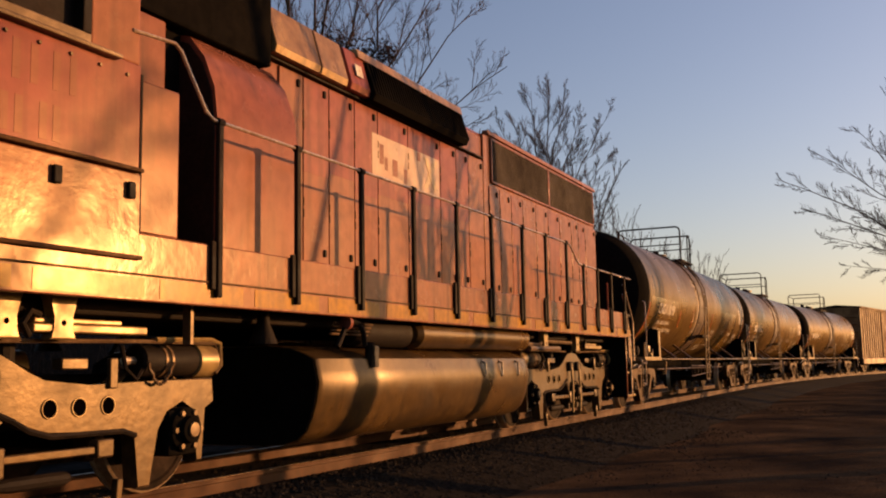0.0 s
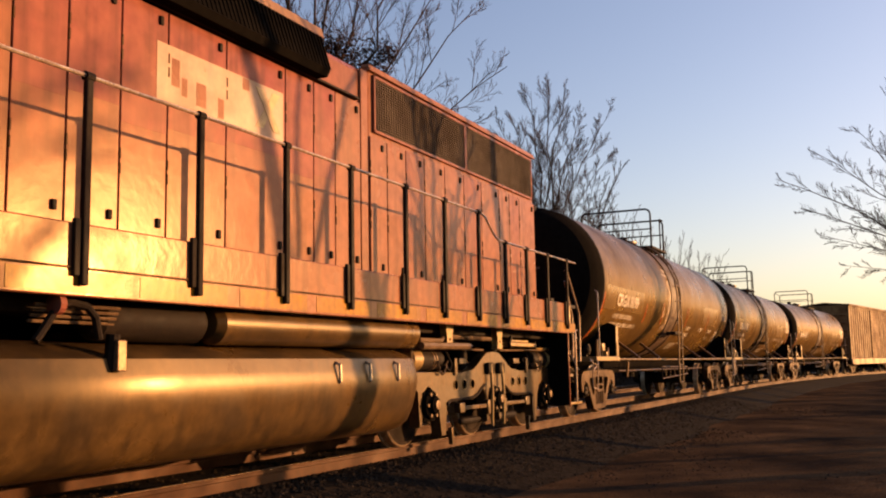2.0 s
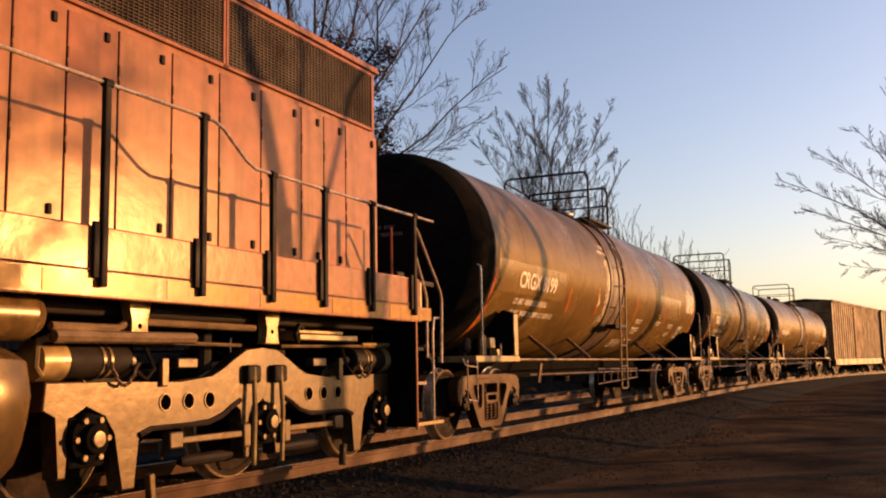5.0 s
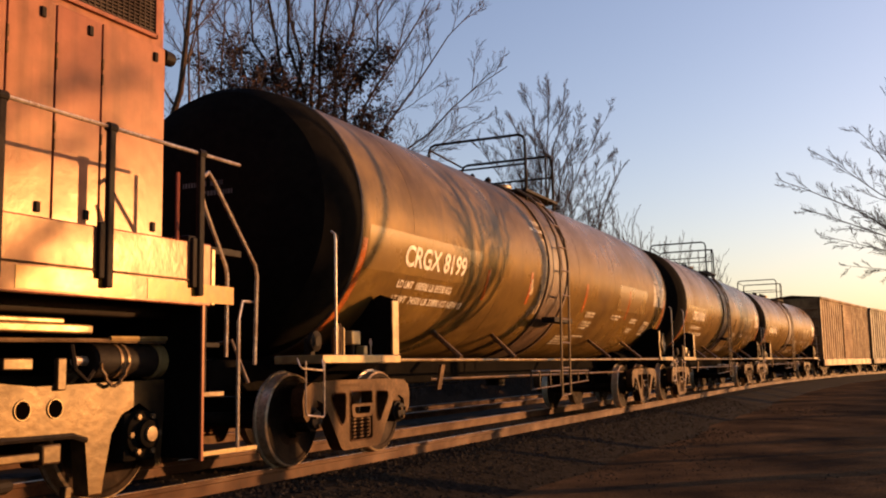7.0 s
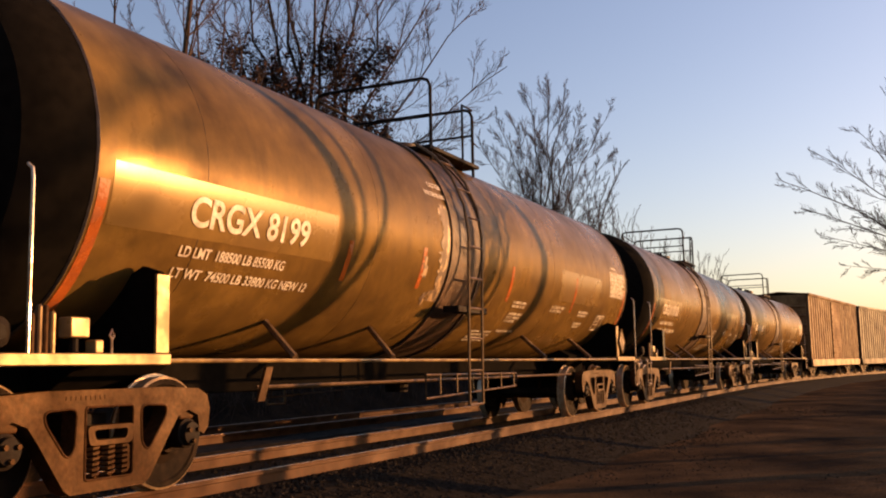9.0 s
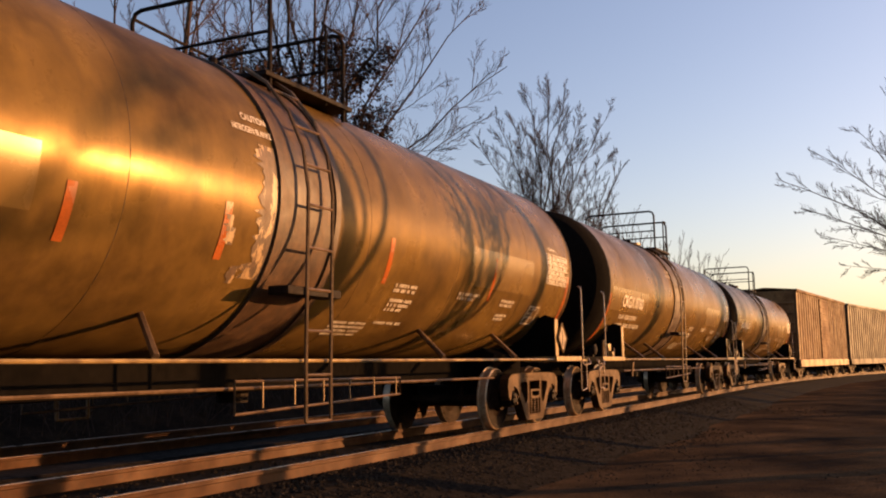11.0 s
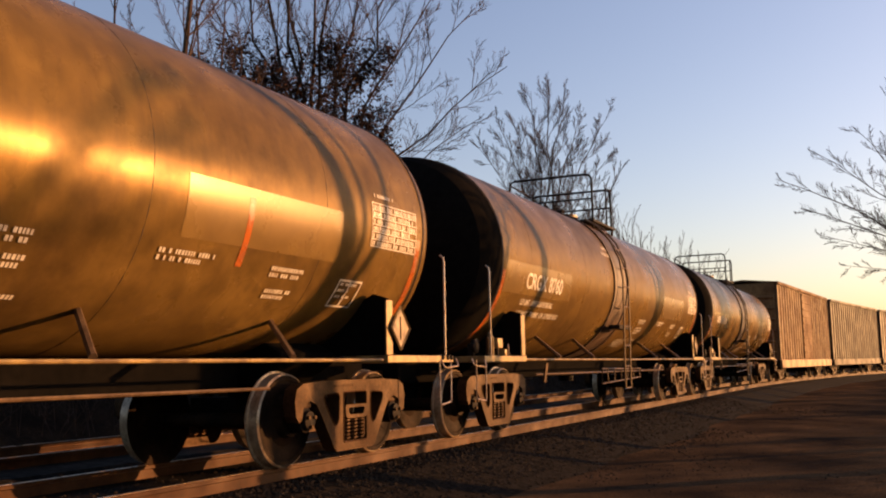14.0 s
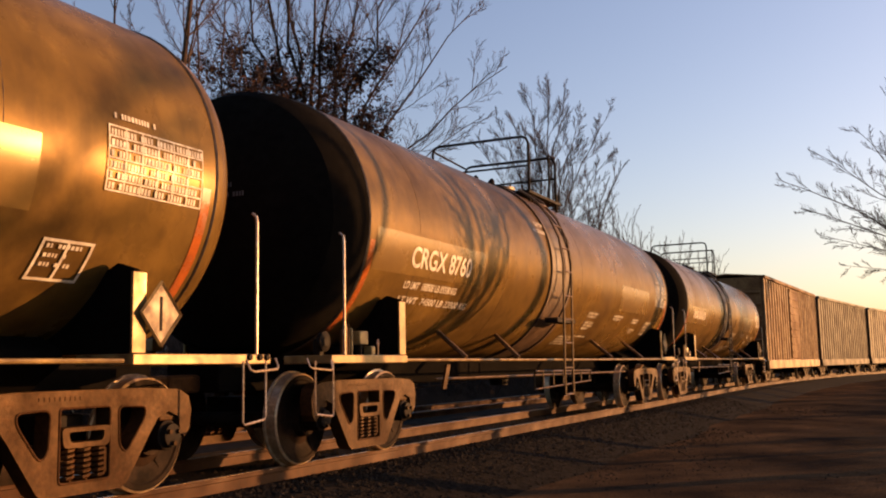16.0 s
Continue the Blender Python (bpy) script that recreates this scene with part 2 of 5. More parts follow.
# bank added behind the siding to hide the bright horizon under the train
bm = B()
rows = []
for i in range(64):
    x = -22 + i * 2.6
    row = []
    for j, (y, z) in enumerate(((6.6, -0.62), (7.6, 0.1), (8.6, 0.9), (10.0, 1.7), (14.0, 2.3), (22.0, 1.9), (30.0, -0.62))):
        p = along(x, y + 0.4 * noise.noise(Vector((x * 0.3, y, 2))))
        q = p.translation
        row.append(bm.verts.new((q.x, q.y, z + (0.25 * noise.noise(Vector((x * 0.35, y * 0.6, 7))) if 0 < j < 6 else 0))))
    rows.append(row)
for a, b in zip(rows, rows[1:]):
    for j in range(6):
        bm.faces.new((a[j], b[j], b[j + 1], a[j + 1]))
LITTER = material("dark_leaf_litter", (0.020, 0.013, 0.008), 0.95, spots=(0.010, 0.007, 0.005), spot_scale=1.5, grain=18, grain_amount=0.4, bump=0.9, spec=0.03)
tagged(mesh_ob("backdrop_bank", bm, LITTER, 60), "low bank with leaf litter, added to block the sky", "ground", kind="structure")

RAIL_OUT = [(-0.07, -0.172), (0.07, -0.172), (0.07, -0.158), (0.012, -0.138), (0.012, -0.045), (0.037, -0.036), (0.037, -0.007), (0.028, 0), (-0.028, 0), (-0.037, -0.007), (-0.037, -0.036), (-0.012, -0.045), (-0.012, -0.138), (-0.07, -0.158)]
tie_mesh = None


def track(off, label, z=0.0):
    global tie_mesh
    t = tagged(empty("track", (0, 0, 0), label, "railway track"), kind="structure")
    for side in (-0.7535, 0.7535):
        part("rail", swept("rail", [(u + off + side, v + z) for u, v in RAIL_OUT], -16, 168, 2.0, RAILM), RAILM, t, "rusty steel rail", smooth=20)
        top = swept("x", [(off + side - 0.024, z + 0.0015), (off + side + 0.024, z + 0.0015), (off + side + 0.024, z + 0.0005), (off + side - 0.024, z + 0.0005)], -16, 168, 2.0, BRIGHT)
        part("running_surface", top, BRIGHT, t, "polished strip on the rail head")
    if tie_mesh is None:
        bm = box(B(), -0.115, 0.115, -1.3, 1.3, -0.36, -0.176, 0.015)
        tie_mesh = mesh_ob("tie", bm, WOOD)
        tie_mesh.parent = t
    for i in range(110):
        s = -10 + i * 0.55
        ob = new("tie", tie_mesh.data)
        ob.parent = t
        ob.matrix_basis = along(s, off, z - 0.01 * random.random()) @ pose(0, 0, 0, 0, 0, random.uniform(-1.5, 1.5))
    return t


track(0.0, "railway track with rusty rails on worn wooden ties")
track(4.3, "unused siding track with dull rusty rails", -0.05)

# loose ballast stones between the rail and the road
bm = B()
rnd = random.Random(4)
for i in range(15000):
    x = 3.0 + 27 * rnd.random() ** 1.7
    y = -0.86 - abs(rnd.gauss(0, 1.5)) if rnd.random() < 0.85 else rnd.uniform(-0.6, 0.6)
    zb = -0.13 if y > -1.5 else -0.135 - (-1.5 - y) * 0.223
    zb = max(zb, -0.405)
    r = rnd.uniform(0.012, 0.034) * (1 if y > -2.4 else 0.7)
    vs = [bm.verts.new((x + r * a * rnd.uniform(0.6, 1.2), y + r * b * rnd.uniform(0.6, 1.2), zb + r * c * rnd.uniform(0.5, 1.0))) for a, b, c in
          ((1, 0, 0), (0, 1, 0), (-1, 0, 0), (0, -1, 0), (0.1, 0.1, 1), (0, 0, -1))]
    for k in range(4):
        bm.faces.new((vs[k], vs[(k + 1) % 4], vs[4]))
        bm.faces.new((vs[(k + 1) % 4], vs[k], vs[5]))
STONE = material("ballast_stone", (0.034, 0.024, 0.015), 0.85, spots=(0.010, 0.0085, 0.007), spot_scale=12, grain=40, grain_amount=0.4, bump=0.3, spec=0.1)
tagged(mesh_ob("ballast_stones", bm, STONE), "loose dark ballast stones beside the rail", "stones", kind="stuff")

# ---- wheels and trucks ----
# near-black for parts that are black and for shade put into the colour
SHADE_BLACK = material("black_paint_and_shade", (0.0045, 0.004, 0.0036), 0.95, rough_var=0.04, spots=(0.007, 0.006, 0.005), spot_scale=1.2, grain=12, bump=0.05, spec=0.01)

def wheel_profile(r):
    return [(-0.90, 0.06), (-0.93, 0.09), (-0.93, 0.16), (-0.86, 0.18), (-0.835, r * 0.55), (-0.85, r - 0.075), (-0.862, r - 0.06), (-0.862, r - 0.03), (-0.862, r - 0.017), (-0.848, r), (-0.75, r + 0.004), (-0.745, r + 0.027), (-0.725, r + 0.027), (-0.718, r - 0.05), (-0.76, r * 0.6), (-0.72, 0.14), (-0.60, 0.09)]


def wheelset(truck, x, r, mat):
    """One axle with two wheels; it turns in its truck."""
    bm = B()
    turned(bm, wheel_profile(r), "y", seg=40)
    turned(bm, [(-d, q) for d, q in reversed(wheel_profile(r))], "y", seg=40)
    turned(bm, [(-1.1, 0.07), (1.1, 0.07)], "y", seg=12)
    for k in range(3):                              # chalk marks and grease on the wheel plate
        a = k * 2.1
        box(bm, 0.25, 0.33, -0.846, -0.842, -0.02, 0.02, m=Matrix.Rotation(a, 4, "Y"))
    for f in bm.faces:                              # the worn rim and tread are bright
        if min(math.hypot(v.co.x, v.co.z) for v in f.verts) > r - 0.02:
            f.material_index = 1
    w = part("wheelset", bm, mat, truck, "worn steel wheels on an axle, bright tread")
    w.data.materials.append(BRIGHT)
    w.location = (x, 0, r)
    spinning.append((w, Vector((x, 0, r)), r))
    return w


def rounded(pts, r, n=3):
    """A closed outline with its corners rounded."""
    out = []
    m = len(pts)
    for i in range(m):
        p, a, b = Vector(pts[i]), Vector(pts[i - 1]), Vector(pts[(i + 1) % m])
        ra = min(r, (a - p).length * 0.45)
        rb = min(r, (b - p).length * 0.45)
        s, e = p + (a - p).normalized() * ra, p + (b - p).normalized() * rb
        for k in range(n + 1):
            f = k / n
            q = s * (1 - f) ** 2 + p * 2 * f * (1 - f) + e * f ** 2
            out.append((q.x, q.y))
    return out


def casting(bm, outer, holes, y0, y1, bevel=0.012):
    """A cast plate in the x-z plane with openings through it."""
    edges = []
    for loop in [outer] + holes:
        vs = [bm.verts.new((u, y0, v)) for u, v in loop]
        edges += [bm.edges.new((vs[i], vs[(i + 1) % len(vs)])) for i in range(len(vs))]
    faces = [f for f in bmesh.ops.triangle_fill(bm, use_beauty=True, use_dissolve=False, edges=edges)["geom"] if isinstance(f, bmesh.types.BMFace)]
    ext = bmesh.ops.extrude_face_region(bm, geom=faces)["geom"]
    bmesh.ops.translate(bm, vec=(0, y1 - y0, 0), verts=[v for v in ext if isinstance(v, bmesh.types.BMVert)])
    return bm


def mirrored(half):
    """An outline given for x >= 0 from the top middle to the bottom middle, completed."""
    return half + [(-u, v) for u, v in reversed(half) if u > 1e-6]


def freight_truck(car, x):
    """A two-axle freight truck: bolster, cast side frames with springs, wheelsets."""
    bm = B()
    box(bm, -0.19, 0.19, -0.92, 0.92, 0.46, 0.66, 0.02)
    box(bm, -0.25, 0.25, -0.35, 0.35, 0.66, 0.78, 0.02)
    t = part("truck", bm, BLACK, car, "rusty cast steel two-axle truck")
    t.location = (x, 0, 0)
    half = [(0.0, 0.835), (0.60, 0.835), (0.98, 0.815), (1.09, 0.76), (1.125, 0.65), (1.105, 0.50), (1.05, 0.44), (1.0, 0.47), (0.975, 0.60), (0.86, 0.645), (0.74, 0.60), (0.66, 0.50), (0.42, 0.155), (0.36, 0.115), (0.0, 0.115)]
    for s in (-1, 1):
        y0, y1 = (-1.13, -0.99) if s < 0 else (0.99, 1.13)
        holes = [rounded([(-0.235, 0.715), (0.235, 0.715), (0.235, 0.20), (-0.235, 0.20)], 0.03)]
        for q in (-1, 1):
            holes.append(rounded([(q * a, b) for a, b in ((0.315, 0.71), (0.60, 0.70), (0.60, 0.62), (0.40, 0.36), (0.33, 0.42))], 0.06))
        f = part("side_frame", casting(B(), mirrored(half), holes, y0, y1), RUST, t, "rusty cast side frame with open triangles", smooth=30)
        for loop in holes:
            pts = [(a, s * 1.13, b) for a, b in loop]
            part("window_lip", rod(B(), pts + pts[:1], 0.009, 6), RUST, f)
        for k in range(9):                          # raised foundry marks on the top chord
            part("foundry_mark", box(B(), -0.42 + k * 0.045, -0.392 + k * 0.045, s * 1.131 - 0.003, s * 1.131 + 0.003, 0.765, 0.795), RUST, f)
        bm = casting(B(), rounded([(-0.23, 0.58), (0.23, 0.58), (0.21, 0.44), (-0.21, 0.44)], 0.04), [rounded([(-0.17, 0.55), (0.17, 0.55), (0.15, 0.475), (-0.15, 0.475)], 0.03)], *sorted((s * 1.02, s * 1.15)))
        part("bolster_end", bm, RUST, t, "open end of the truck bolster", smooth=30)
        for cx in (-0.12, 0.03, 0.17):
            pts = [(cx + 0.058 * math.cos(a * 0.7), s * 1.06 + 0.058 * math.sin(a * 0.7), 0.205 + 0.225 * a / 54) for a in range(55)]
            part("spring", rod(B(), pts, 0.014, 5), RUST, t, "coil spring")
        part("friction_wedge", box(B(), 0.19, 0.235, *sorted((s * 1.0, s * 1.12)), 0.24, 0.42, 0.01), RUST, t)
        for q in (-1, 1):
            bm = turned(B(), [(s * 0.95, 0.12), (s * 1.10, 0.12), (s * 1.11, 0.10), (s * 1.15, 0.09), (s * 1.16, 0.03)], "y", (q * 0.889, 0, 0.457), 18)
            cap = part("axle_cap", bm, BLACK, t, "greasy roller bearing cap")
            for k in range(3):
                a = k * 2.1 + 0.5
                part("cap_bolt", turned(B(), [(s * 1.15, 0.02), (s * 1.18, 0.02)], "y", (q * 0.889 + 0.06 * math.cos(a), 0, 0.457 + 0.06 * math.sin(a)), 6), RUST, cap)
            part("bearing_adapter", box(B(), q * 0.889 - 0.10, q * 0.889 + 0.10, *sorted((s * 1.0, s * 1.10)), 0.57, 0.65, 0.015), RUST, t)
    bm = B()
    for s in (-1, 1):                               # brake beam and rods
        rod(bm, [(s * 0.36, -0.7, 0.36), (s * 0.36, 0.7, 0.36)], 0.035)
        rod(bm, [(s * 0.36, 0, 0.36), (s * 0.2, 0, 0.72)], 0.03)
    part("brake_beam", bm, RUST, t)
    for q in (-1, 1):
        wheelset(t, q * 0.889, 0.457, WHEEL)
    return t


# ---- tank cars ----
TR, TZ = 1.46, 2.53


def on_tank(bm, x, z_mid, lift=0.011):
    """Wraps a flat drawing (x along the car, y up) on the south side of the tank."""
    for v in bm.verts:
        a = math.asin(max(-0.99, min(0.99, (z_mid - TZ) / TR))) + v.co.y / TR
        v.co = Vector((x + v.co.x, -(TR + lift + v.co.z) * math.cos(a), TZ + (TR + lift + v.co.z) * math.sin(a)))
    return bm


def bars(rows, h=0.03, gap=0.055, seed=1):
    """Rows of short bars: small print that cannot be read."""
    bm = B()
    r = random.Random(seed)
    for i, w in enumerate(rows):
        x = 0
        while x < w:
            l = r.uniform(0.015, 0.03)
            q = [bm.verts.new((x + a * l, -i * gap + b * h, 0)) for a, b in ((0, 0), (1, 0), (1, 1), (0, 1))]
            bm.faces.new(q)
            x += l + (0.012 if r.random() < 0.85 else 0.05)
    return bm


def lines_rect(w, h, t, cols=1, rows=1, skew=0.0):
    """A ruled white frame with cells."""
    bm = B()
    def quad(x0, x1, y0, y1):
        n = max(1, int((y1 - y0) / 0.08))
        for k in range(n):
            a, b = y0 + (y1 - y0) * k / n, y0 + (y1 - y0) * (k + 1) / n
            bm.faces.new([bm.verts.new(p) for p in ((x0 + skew * a, a, 0), (x1 + skew * a, a, 0), (x1 + skew * b, b, 0), (x0 + skew * b, b, 0))])
    for i in range(cols + 1):
        quad(w * i / cols - t / 2, w * i / cols + t / 2, 0, h)
    for j in range(rows + 1):
        quad(-t / 2, w + t / 2, h * j / rows - t / 2, h * j / rows + t / 2)
    return bm


def wrap_strip(x0, x1, z0, z1, lift, n=14, rough=0.0, seed=0):
    """A band of the tank's skin from height z0 to z1 on the south side, with ragged edges."""
    r = random.Random(seed)
    bm = B()
    a0, a1 = [math.asin(max(-0.999, min(0.999, (z - TZ) / TR))) for z in (z0, z1)]
    prev = None
    for i in range(n + 1):
        a = a0 + (a1 - a0) * i / n
        u, w = x0 + rough * r.uniform(-1, 1), x1 + 0.15 * rough * r.uniform(-1, 1)
        row = [bm.verts.new((x, -(TR + lift) * math.cos(a), TZ + (TR + lift) * math.sin(a))) for x in (u, w)]
        if prev:
            bm.faces.new((prev[0], prev[1], row[1], row[0]))
        prev = row
    return bm


CHIPPED = material("chipped_cream_paint", (0.30, 0.20, 0.095), 0.6, spots=(0.060, 0.032, 0.014), spot_scale=4.5, spot_amount=0.62, grain=20, bump=0.3, spot_edge=0.02, stretch=(2.2, 2.2, 0.7), streak=(0.10, 0.05, 0.02), streak_amount=0.8)
STAIN = material("dried_spill_crust", (0.036, 0.019, 0.010), 0.55, spots=(0.075, 0.038, 0.016), spot_scale=2.4, grain=14, bump=0.35, streak=(0.030, 0.018, 0.012), streak_amount=0.7, spec=0.3)
DULLWHITE = material("dusty_stencil", (0.072, 0.066, 0.060), 0.7, grain=20)
GLOSS = material("cleaner_tank_paint", (0.152, 0.094, 0.026), 0.27, spots=(0.11, 0.066, 0.02), spot_scale=0.9, grain=6, grain_amount=0.12, bump=0.02, spec=0.42, rough_var=0.06, tint=(1.0, 0.72, 0.38))
PLACARD = material("sun_bleached_placard", (0.20, 0.115, 0.045), 0.5, spots=(0.08, 0.04, 0.018), spot_scale=6, grain=20, grain_amount=0.2, bump=0.05, spec=0.3)
SEAM = material("weld_seam", (0.060, 0.042, 0.027), 0.6, spots=(0.036, 0.024, 0.018), spot_scale=8, grain=30)


def tank_car(x, label, marks, weights, seed):
    car = empty("tank_car", (0, 0, 0), label, "tank car", "tank cars in the train")
    rolling.append((car, x))
    L = 7.12
    bm = turned(B(), [(-L, TR)] + [(-L + 0.6 + i * (2 * L - 1.2) / 24, TR) for i in range(25)] + [(L, TR)], "x", (0.25, 0, TZ), 96)
    shell = part("shell", bm, TANK, car, "grimy brown painted cylindrical tank")
    head = [(1.0, 0.0), (0.985, 0.24), (0.94, 0.47), (0.86, 0.67), (0.74, 0.82), (0.60, 0.925), (0.44, 0.98), (0.27, 0.998), (0.0, 1.0)]
    for s in (-1, 1):
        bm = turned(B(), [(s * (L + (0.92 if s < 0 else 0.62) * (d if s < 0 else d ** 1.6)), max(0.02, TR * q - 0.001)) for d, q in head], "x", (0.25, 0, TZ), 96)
        # near head painted black for its shade; the far head keeps tank paint
        h = part("head", bm, SHADE_BLACK if s < 0 else TANK, car, "domed tank end, black for its shaded side" if s < 0 else "")
        if s < 0 and seed != 3:                     # dull stencils on the end
            for tb in split_letters(text_mesh(marks[1], 0.24)):
                bmesh.ops.transform(tb, matrix=pose(-L - 0.60, 0.10, 3.0, 90, 0, -90), verts=tb.verts)
                part("stencil", tb, DULLWHITE, h)
            tb = bars([0.5, 0.62], 0.05, 0.1, seed)
            bmesh.ops.transform(tb, matrix=pose(-L - 0.66, 0.12, 2.8, 90, 0, -90), verts=tb.verts)
            tagged(part("stencil", tb, DULLWHITE, h), kind="stuff")
    for sx in (0.25 - L, -5.69, -2.9, 0.62, 2.9, 5.3, 0.25 + L):
        rod_pts = [(sx, TR * math.cos(a * math.pi / 24), TZ + TR * math.sin(a * math.pi / 24)) for a in range(49)]
        part("weld_seam", rod(B(), rod_pts, 0.004 if abs(sx) < 6.5 else 0.016, 5), SEAM, shell)
    # bands and crusted spill below the manway
    part("spill_crust", turned(B(), [(-1.05, TR + 0.004), (-0.98, TR + 0.008), (-0.1, TR + 0.008), (-0.02, TR + 0.003)], "x", (0, 0, TZ), 96), STAIN, shell, "dark dried spill running down the tank")
    for bx in (-1.02, -0.08):
        part("strap", turned(B(), [(bx - 0.045, TR + 0.005), (bx - 0.045, TR + 0.03), (bx + 0.045, TR + 0.03), (bx + 0.045, TR + 0.005)], "x", (0, 0, TZ), 72), STAIN, shell, "steel hold-down strap")
    if seed == 1:
        part("chipped_paint", wrap_strip(-1.34, -1.07, 1.75, 2.92, 0.005, 38, 0.09, 3), CHIPPED, shell, "chipped pale paint beside the strap")
        for k, (px, pz) in enumerate(((-1.75, 2.1), (-1.7, 2.0), (-1.5, 1.7))):
            part("chipped_paint", wrap_strip(px, px + 0.09, pz, pz + 0.14, 0.005, 8, 0.04, 5 + k), CHIPPED, shell)
    # cleaner repainted fields
    part("repainted_field", wrap_strip(-6.7, -3.69, 2.0, 2.45, 0.003, 10), GLOSS, shell, "cleaner glossier repainted patch")
    part("repainted_field", wrap_strip(3.3, 5.6, 2.0, 2.5, 0.003, 10), GLOSS, shell, "cleaner glossier repainted patch")
    # lettering
    if seed == 3:
        tagged(part("small_print", on_tank(bars([1.7], 0.22, 0.3, 9), -5.95, 2.14), WHITE, shell), kind="stuff")
    else:
        for piece in split_letters(text_mesh(marks[0] + " " + marks[1], 0.33, 1.68)):
            part("letter", on_tank(piece, -5.86, 2.10), WHITE, shell, "white stencilled letter of the car mark")
        tagged(part("lettering", on_tank(text_mesh(weights[0], 0.125, 1.43), -5.87, 1.86), WHITE, shell, "small white stencilled weights"), kind="stuff")
        tagged(part("lettering", on_tank(text_mesh(weights[1], 0.125, 1.92), -5.87, 1.70), WHITE, shell, "small white stencilled weights"), kind="stuff")
    for k, (bx, bz, rw) in enumerate(((0.57, 1.44, [0.7, 0.75, 0.7, 0.66]), (1.42, 1.86, [0.55, 0.48]), (1.44, 1.70, [0.5, 0.52, 0.35]), (1.43, 1.46, [0.62]), (3.12, 1.87, [0.65, 0.5]), (4.6, 1.85, [0.5, 0.45]), (4.65, 1.66, [0.4, 0.3]), (6.24, 2.75, [0.42]))):
        tagged(part("small_print", on_tank(bars(rw, 0.04 if k else 0.035, 0.062, k + seed), bx, bz), WHITE, shell), kind="stuff")
    if seed != 3:
        tagged(part("lettering", on_tank(text_mesh("CAUTION", 0.10, 0.36), -1.46, 3.12), WHITE, shell, "small white caution stencil"), kind="stuff")
        tagged(part("lettering", on_tank(text_mesh("NITROGEN BLANKET", 0.085, 0.60), -1.64, 3.0), WHITE, shell, "small white caution stencil"), kind="stuff")
    part("data_panel", on_tank(lines_rect(1.0, 0.46, 0.012, 6, 6), 6.18, 2.23), WHITE, shell, "white ruled data panel")
    tagged(part("small_print", on_tank(bars([0.95, 0.9, 0.95, 0.8, 0.95, 0.9], 0.045, 0.076, 30 + seed), 6.2, 2.62, 0.012), WHITE, shell), kind="stuff")
    part("stencil_box", on_tank(lines_rect(0.43, 0.30, 0.022, 2, 1, 0.05), 5.78, 1.60), WHITE, shell, "white slanted stencil box")
    tagged(part("small_print", on_tank(bars([0.3, 0.2, 0.25], 0.03, 0.07, 40 + seed), 5.83, 1.80, 0.012), WHITE, shell), kind="stuff")
    # reflective tape
    tapes = ((-6.78, 1.35, 2.3, 0.10), (-3.4, 1.84, 2.24, 0.09), (-1.74, 1.87, 2.34, 0.09), (1.12, 1.87, 2.36, 0.09), (4.12, 1.84, 2.42, 0.08), (7.25, 1.5, 2.4, 0.10))
    for tx, z0, z1, w in (tapes if seed == 1 else (tapes[0], tapes[-1])):
        part("reflector", wrap_strip(tx - w / 2, tx + w / 2, z0, z1, 0.005, 10), REFLECT, shell, "orange reflective strip")
    # running pipe, braces, sill
    for s in (-1, 1):
        # cream in place of plain steel gives the thin pipe a painted glint
        part("side_rail", rod(B(), [(-6.35, s * 1.47, 1.035), (0, s * 1.47, 1.03), (6.35, s * 1.47, 1.035)], 0.017, 8), CREAM, car, "long pipe hand rail")
        for b0, b1 in ((-4.2, -4.46), (-2.2, -2.6), (2.7, 2.34), (5.1, 4.72)):
            part("brace", rod(B(), [(b0, s * 0.93, 1.42), (b1, s * 1.46, 1.06)], 0.032, 6), STEEL, car)
    # black steel, its colour taken darker for the shade under the tank
    bm = B()
    box(bm, -7.9, 7.9, -0.33, 0.33, 0.74, 1.06, 0.02)
    for q in (-5.9, 5.9):
        prism(bm, [(-0.85, 1.02), (-0.85, 1.12), (-0.6, 1.25), (0.6, 1.25), (0.85, 1.12), (0.85, 1.02), (0.5, 0.8), (-0.5, 0.8)], "x", q - 0.5, q + 0.5, 0.02)
    part("centre_sill", bm, SHADE_BLACK, car, "black centre sill, darkened for shade under the tank")
    for s in (-1, 1):
        for q in (-1, 1):
            bm = B()                                # end platform, gusset and saddle plate
            box(bm, *((6.42, 8.06) if q > 0 else (-7.70, -6.14)), *sorted((s * 0.95, s * 1.5)), 1.005, 1.085, 0.008)
            part("end_platform", bm, CREAM, car, "dusty cream end platform")
            # one plate: cream paints its sunlit edge, the black web its shade
            bm = box(B(), *((6.42, 6.56) if q > 0 else (-6.29, -6.15)), *sorted((s * 1.462, s * 1.485)), 1.088, 1.67, 0.006)
            part("gusset_plate", bm, CREAM, car, "upright end plate, cream for its sunlit edge")
            bm = prism(B(), [(s * 1.46, 1.09), (s * 1.46, 1.69), (s * 1.30, 1.74), (s * 1.05, 1.62), (s * 0.6, 1.30), (s * 0.6, 1.09)], "x", *((6.46, 6.51) if q > 0 else (-6.24, -6.19)))
            part("saddle", bm, SHADE_BLACK, car, "saddle plate under the tank, black for shade")
            gx = -7.42 if q < 0 else 7.9
            pts = [(gx, s * 1.47, 1.06), (gx, s * 1.47, 2.2), (gx, s * 1.46, 2.26), (gx, s * 1.42, 2.29)]
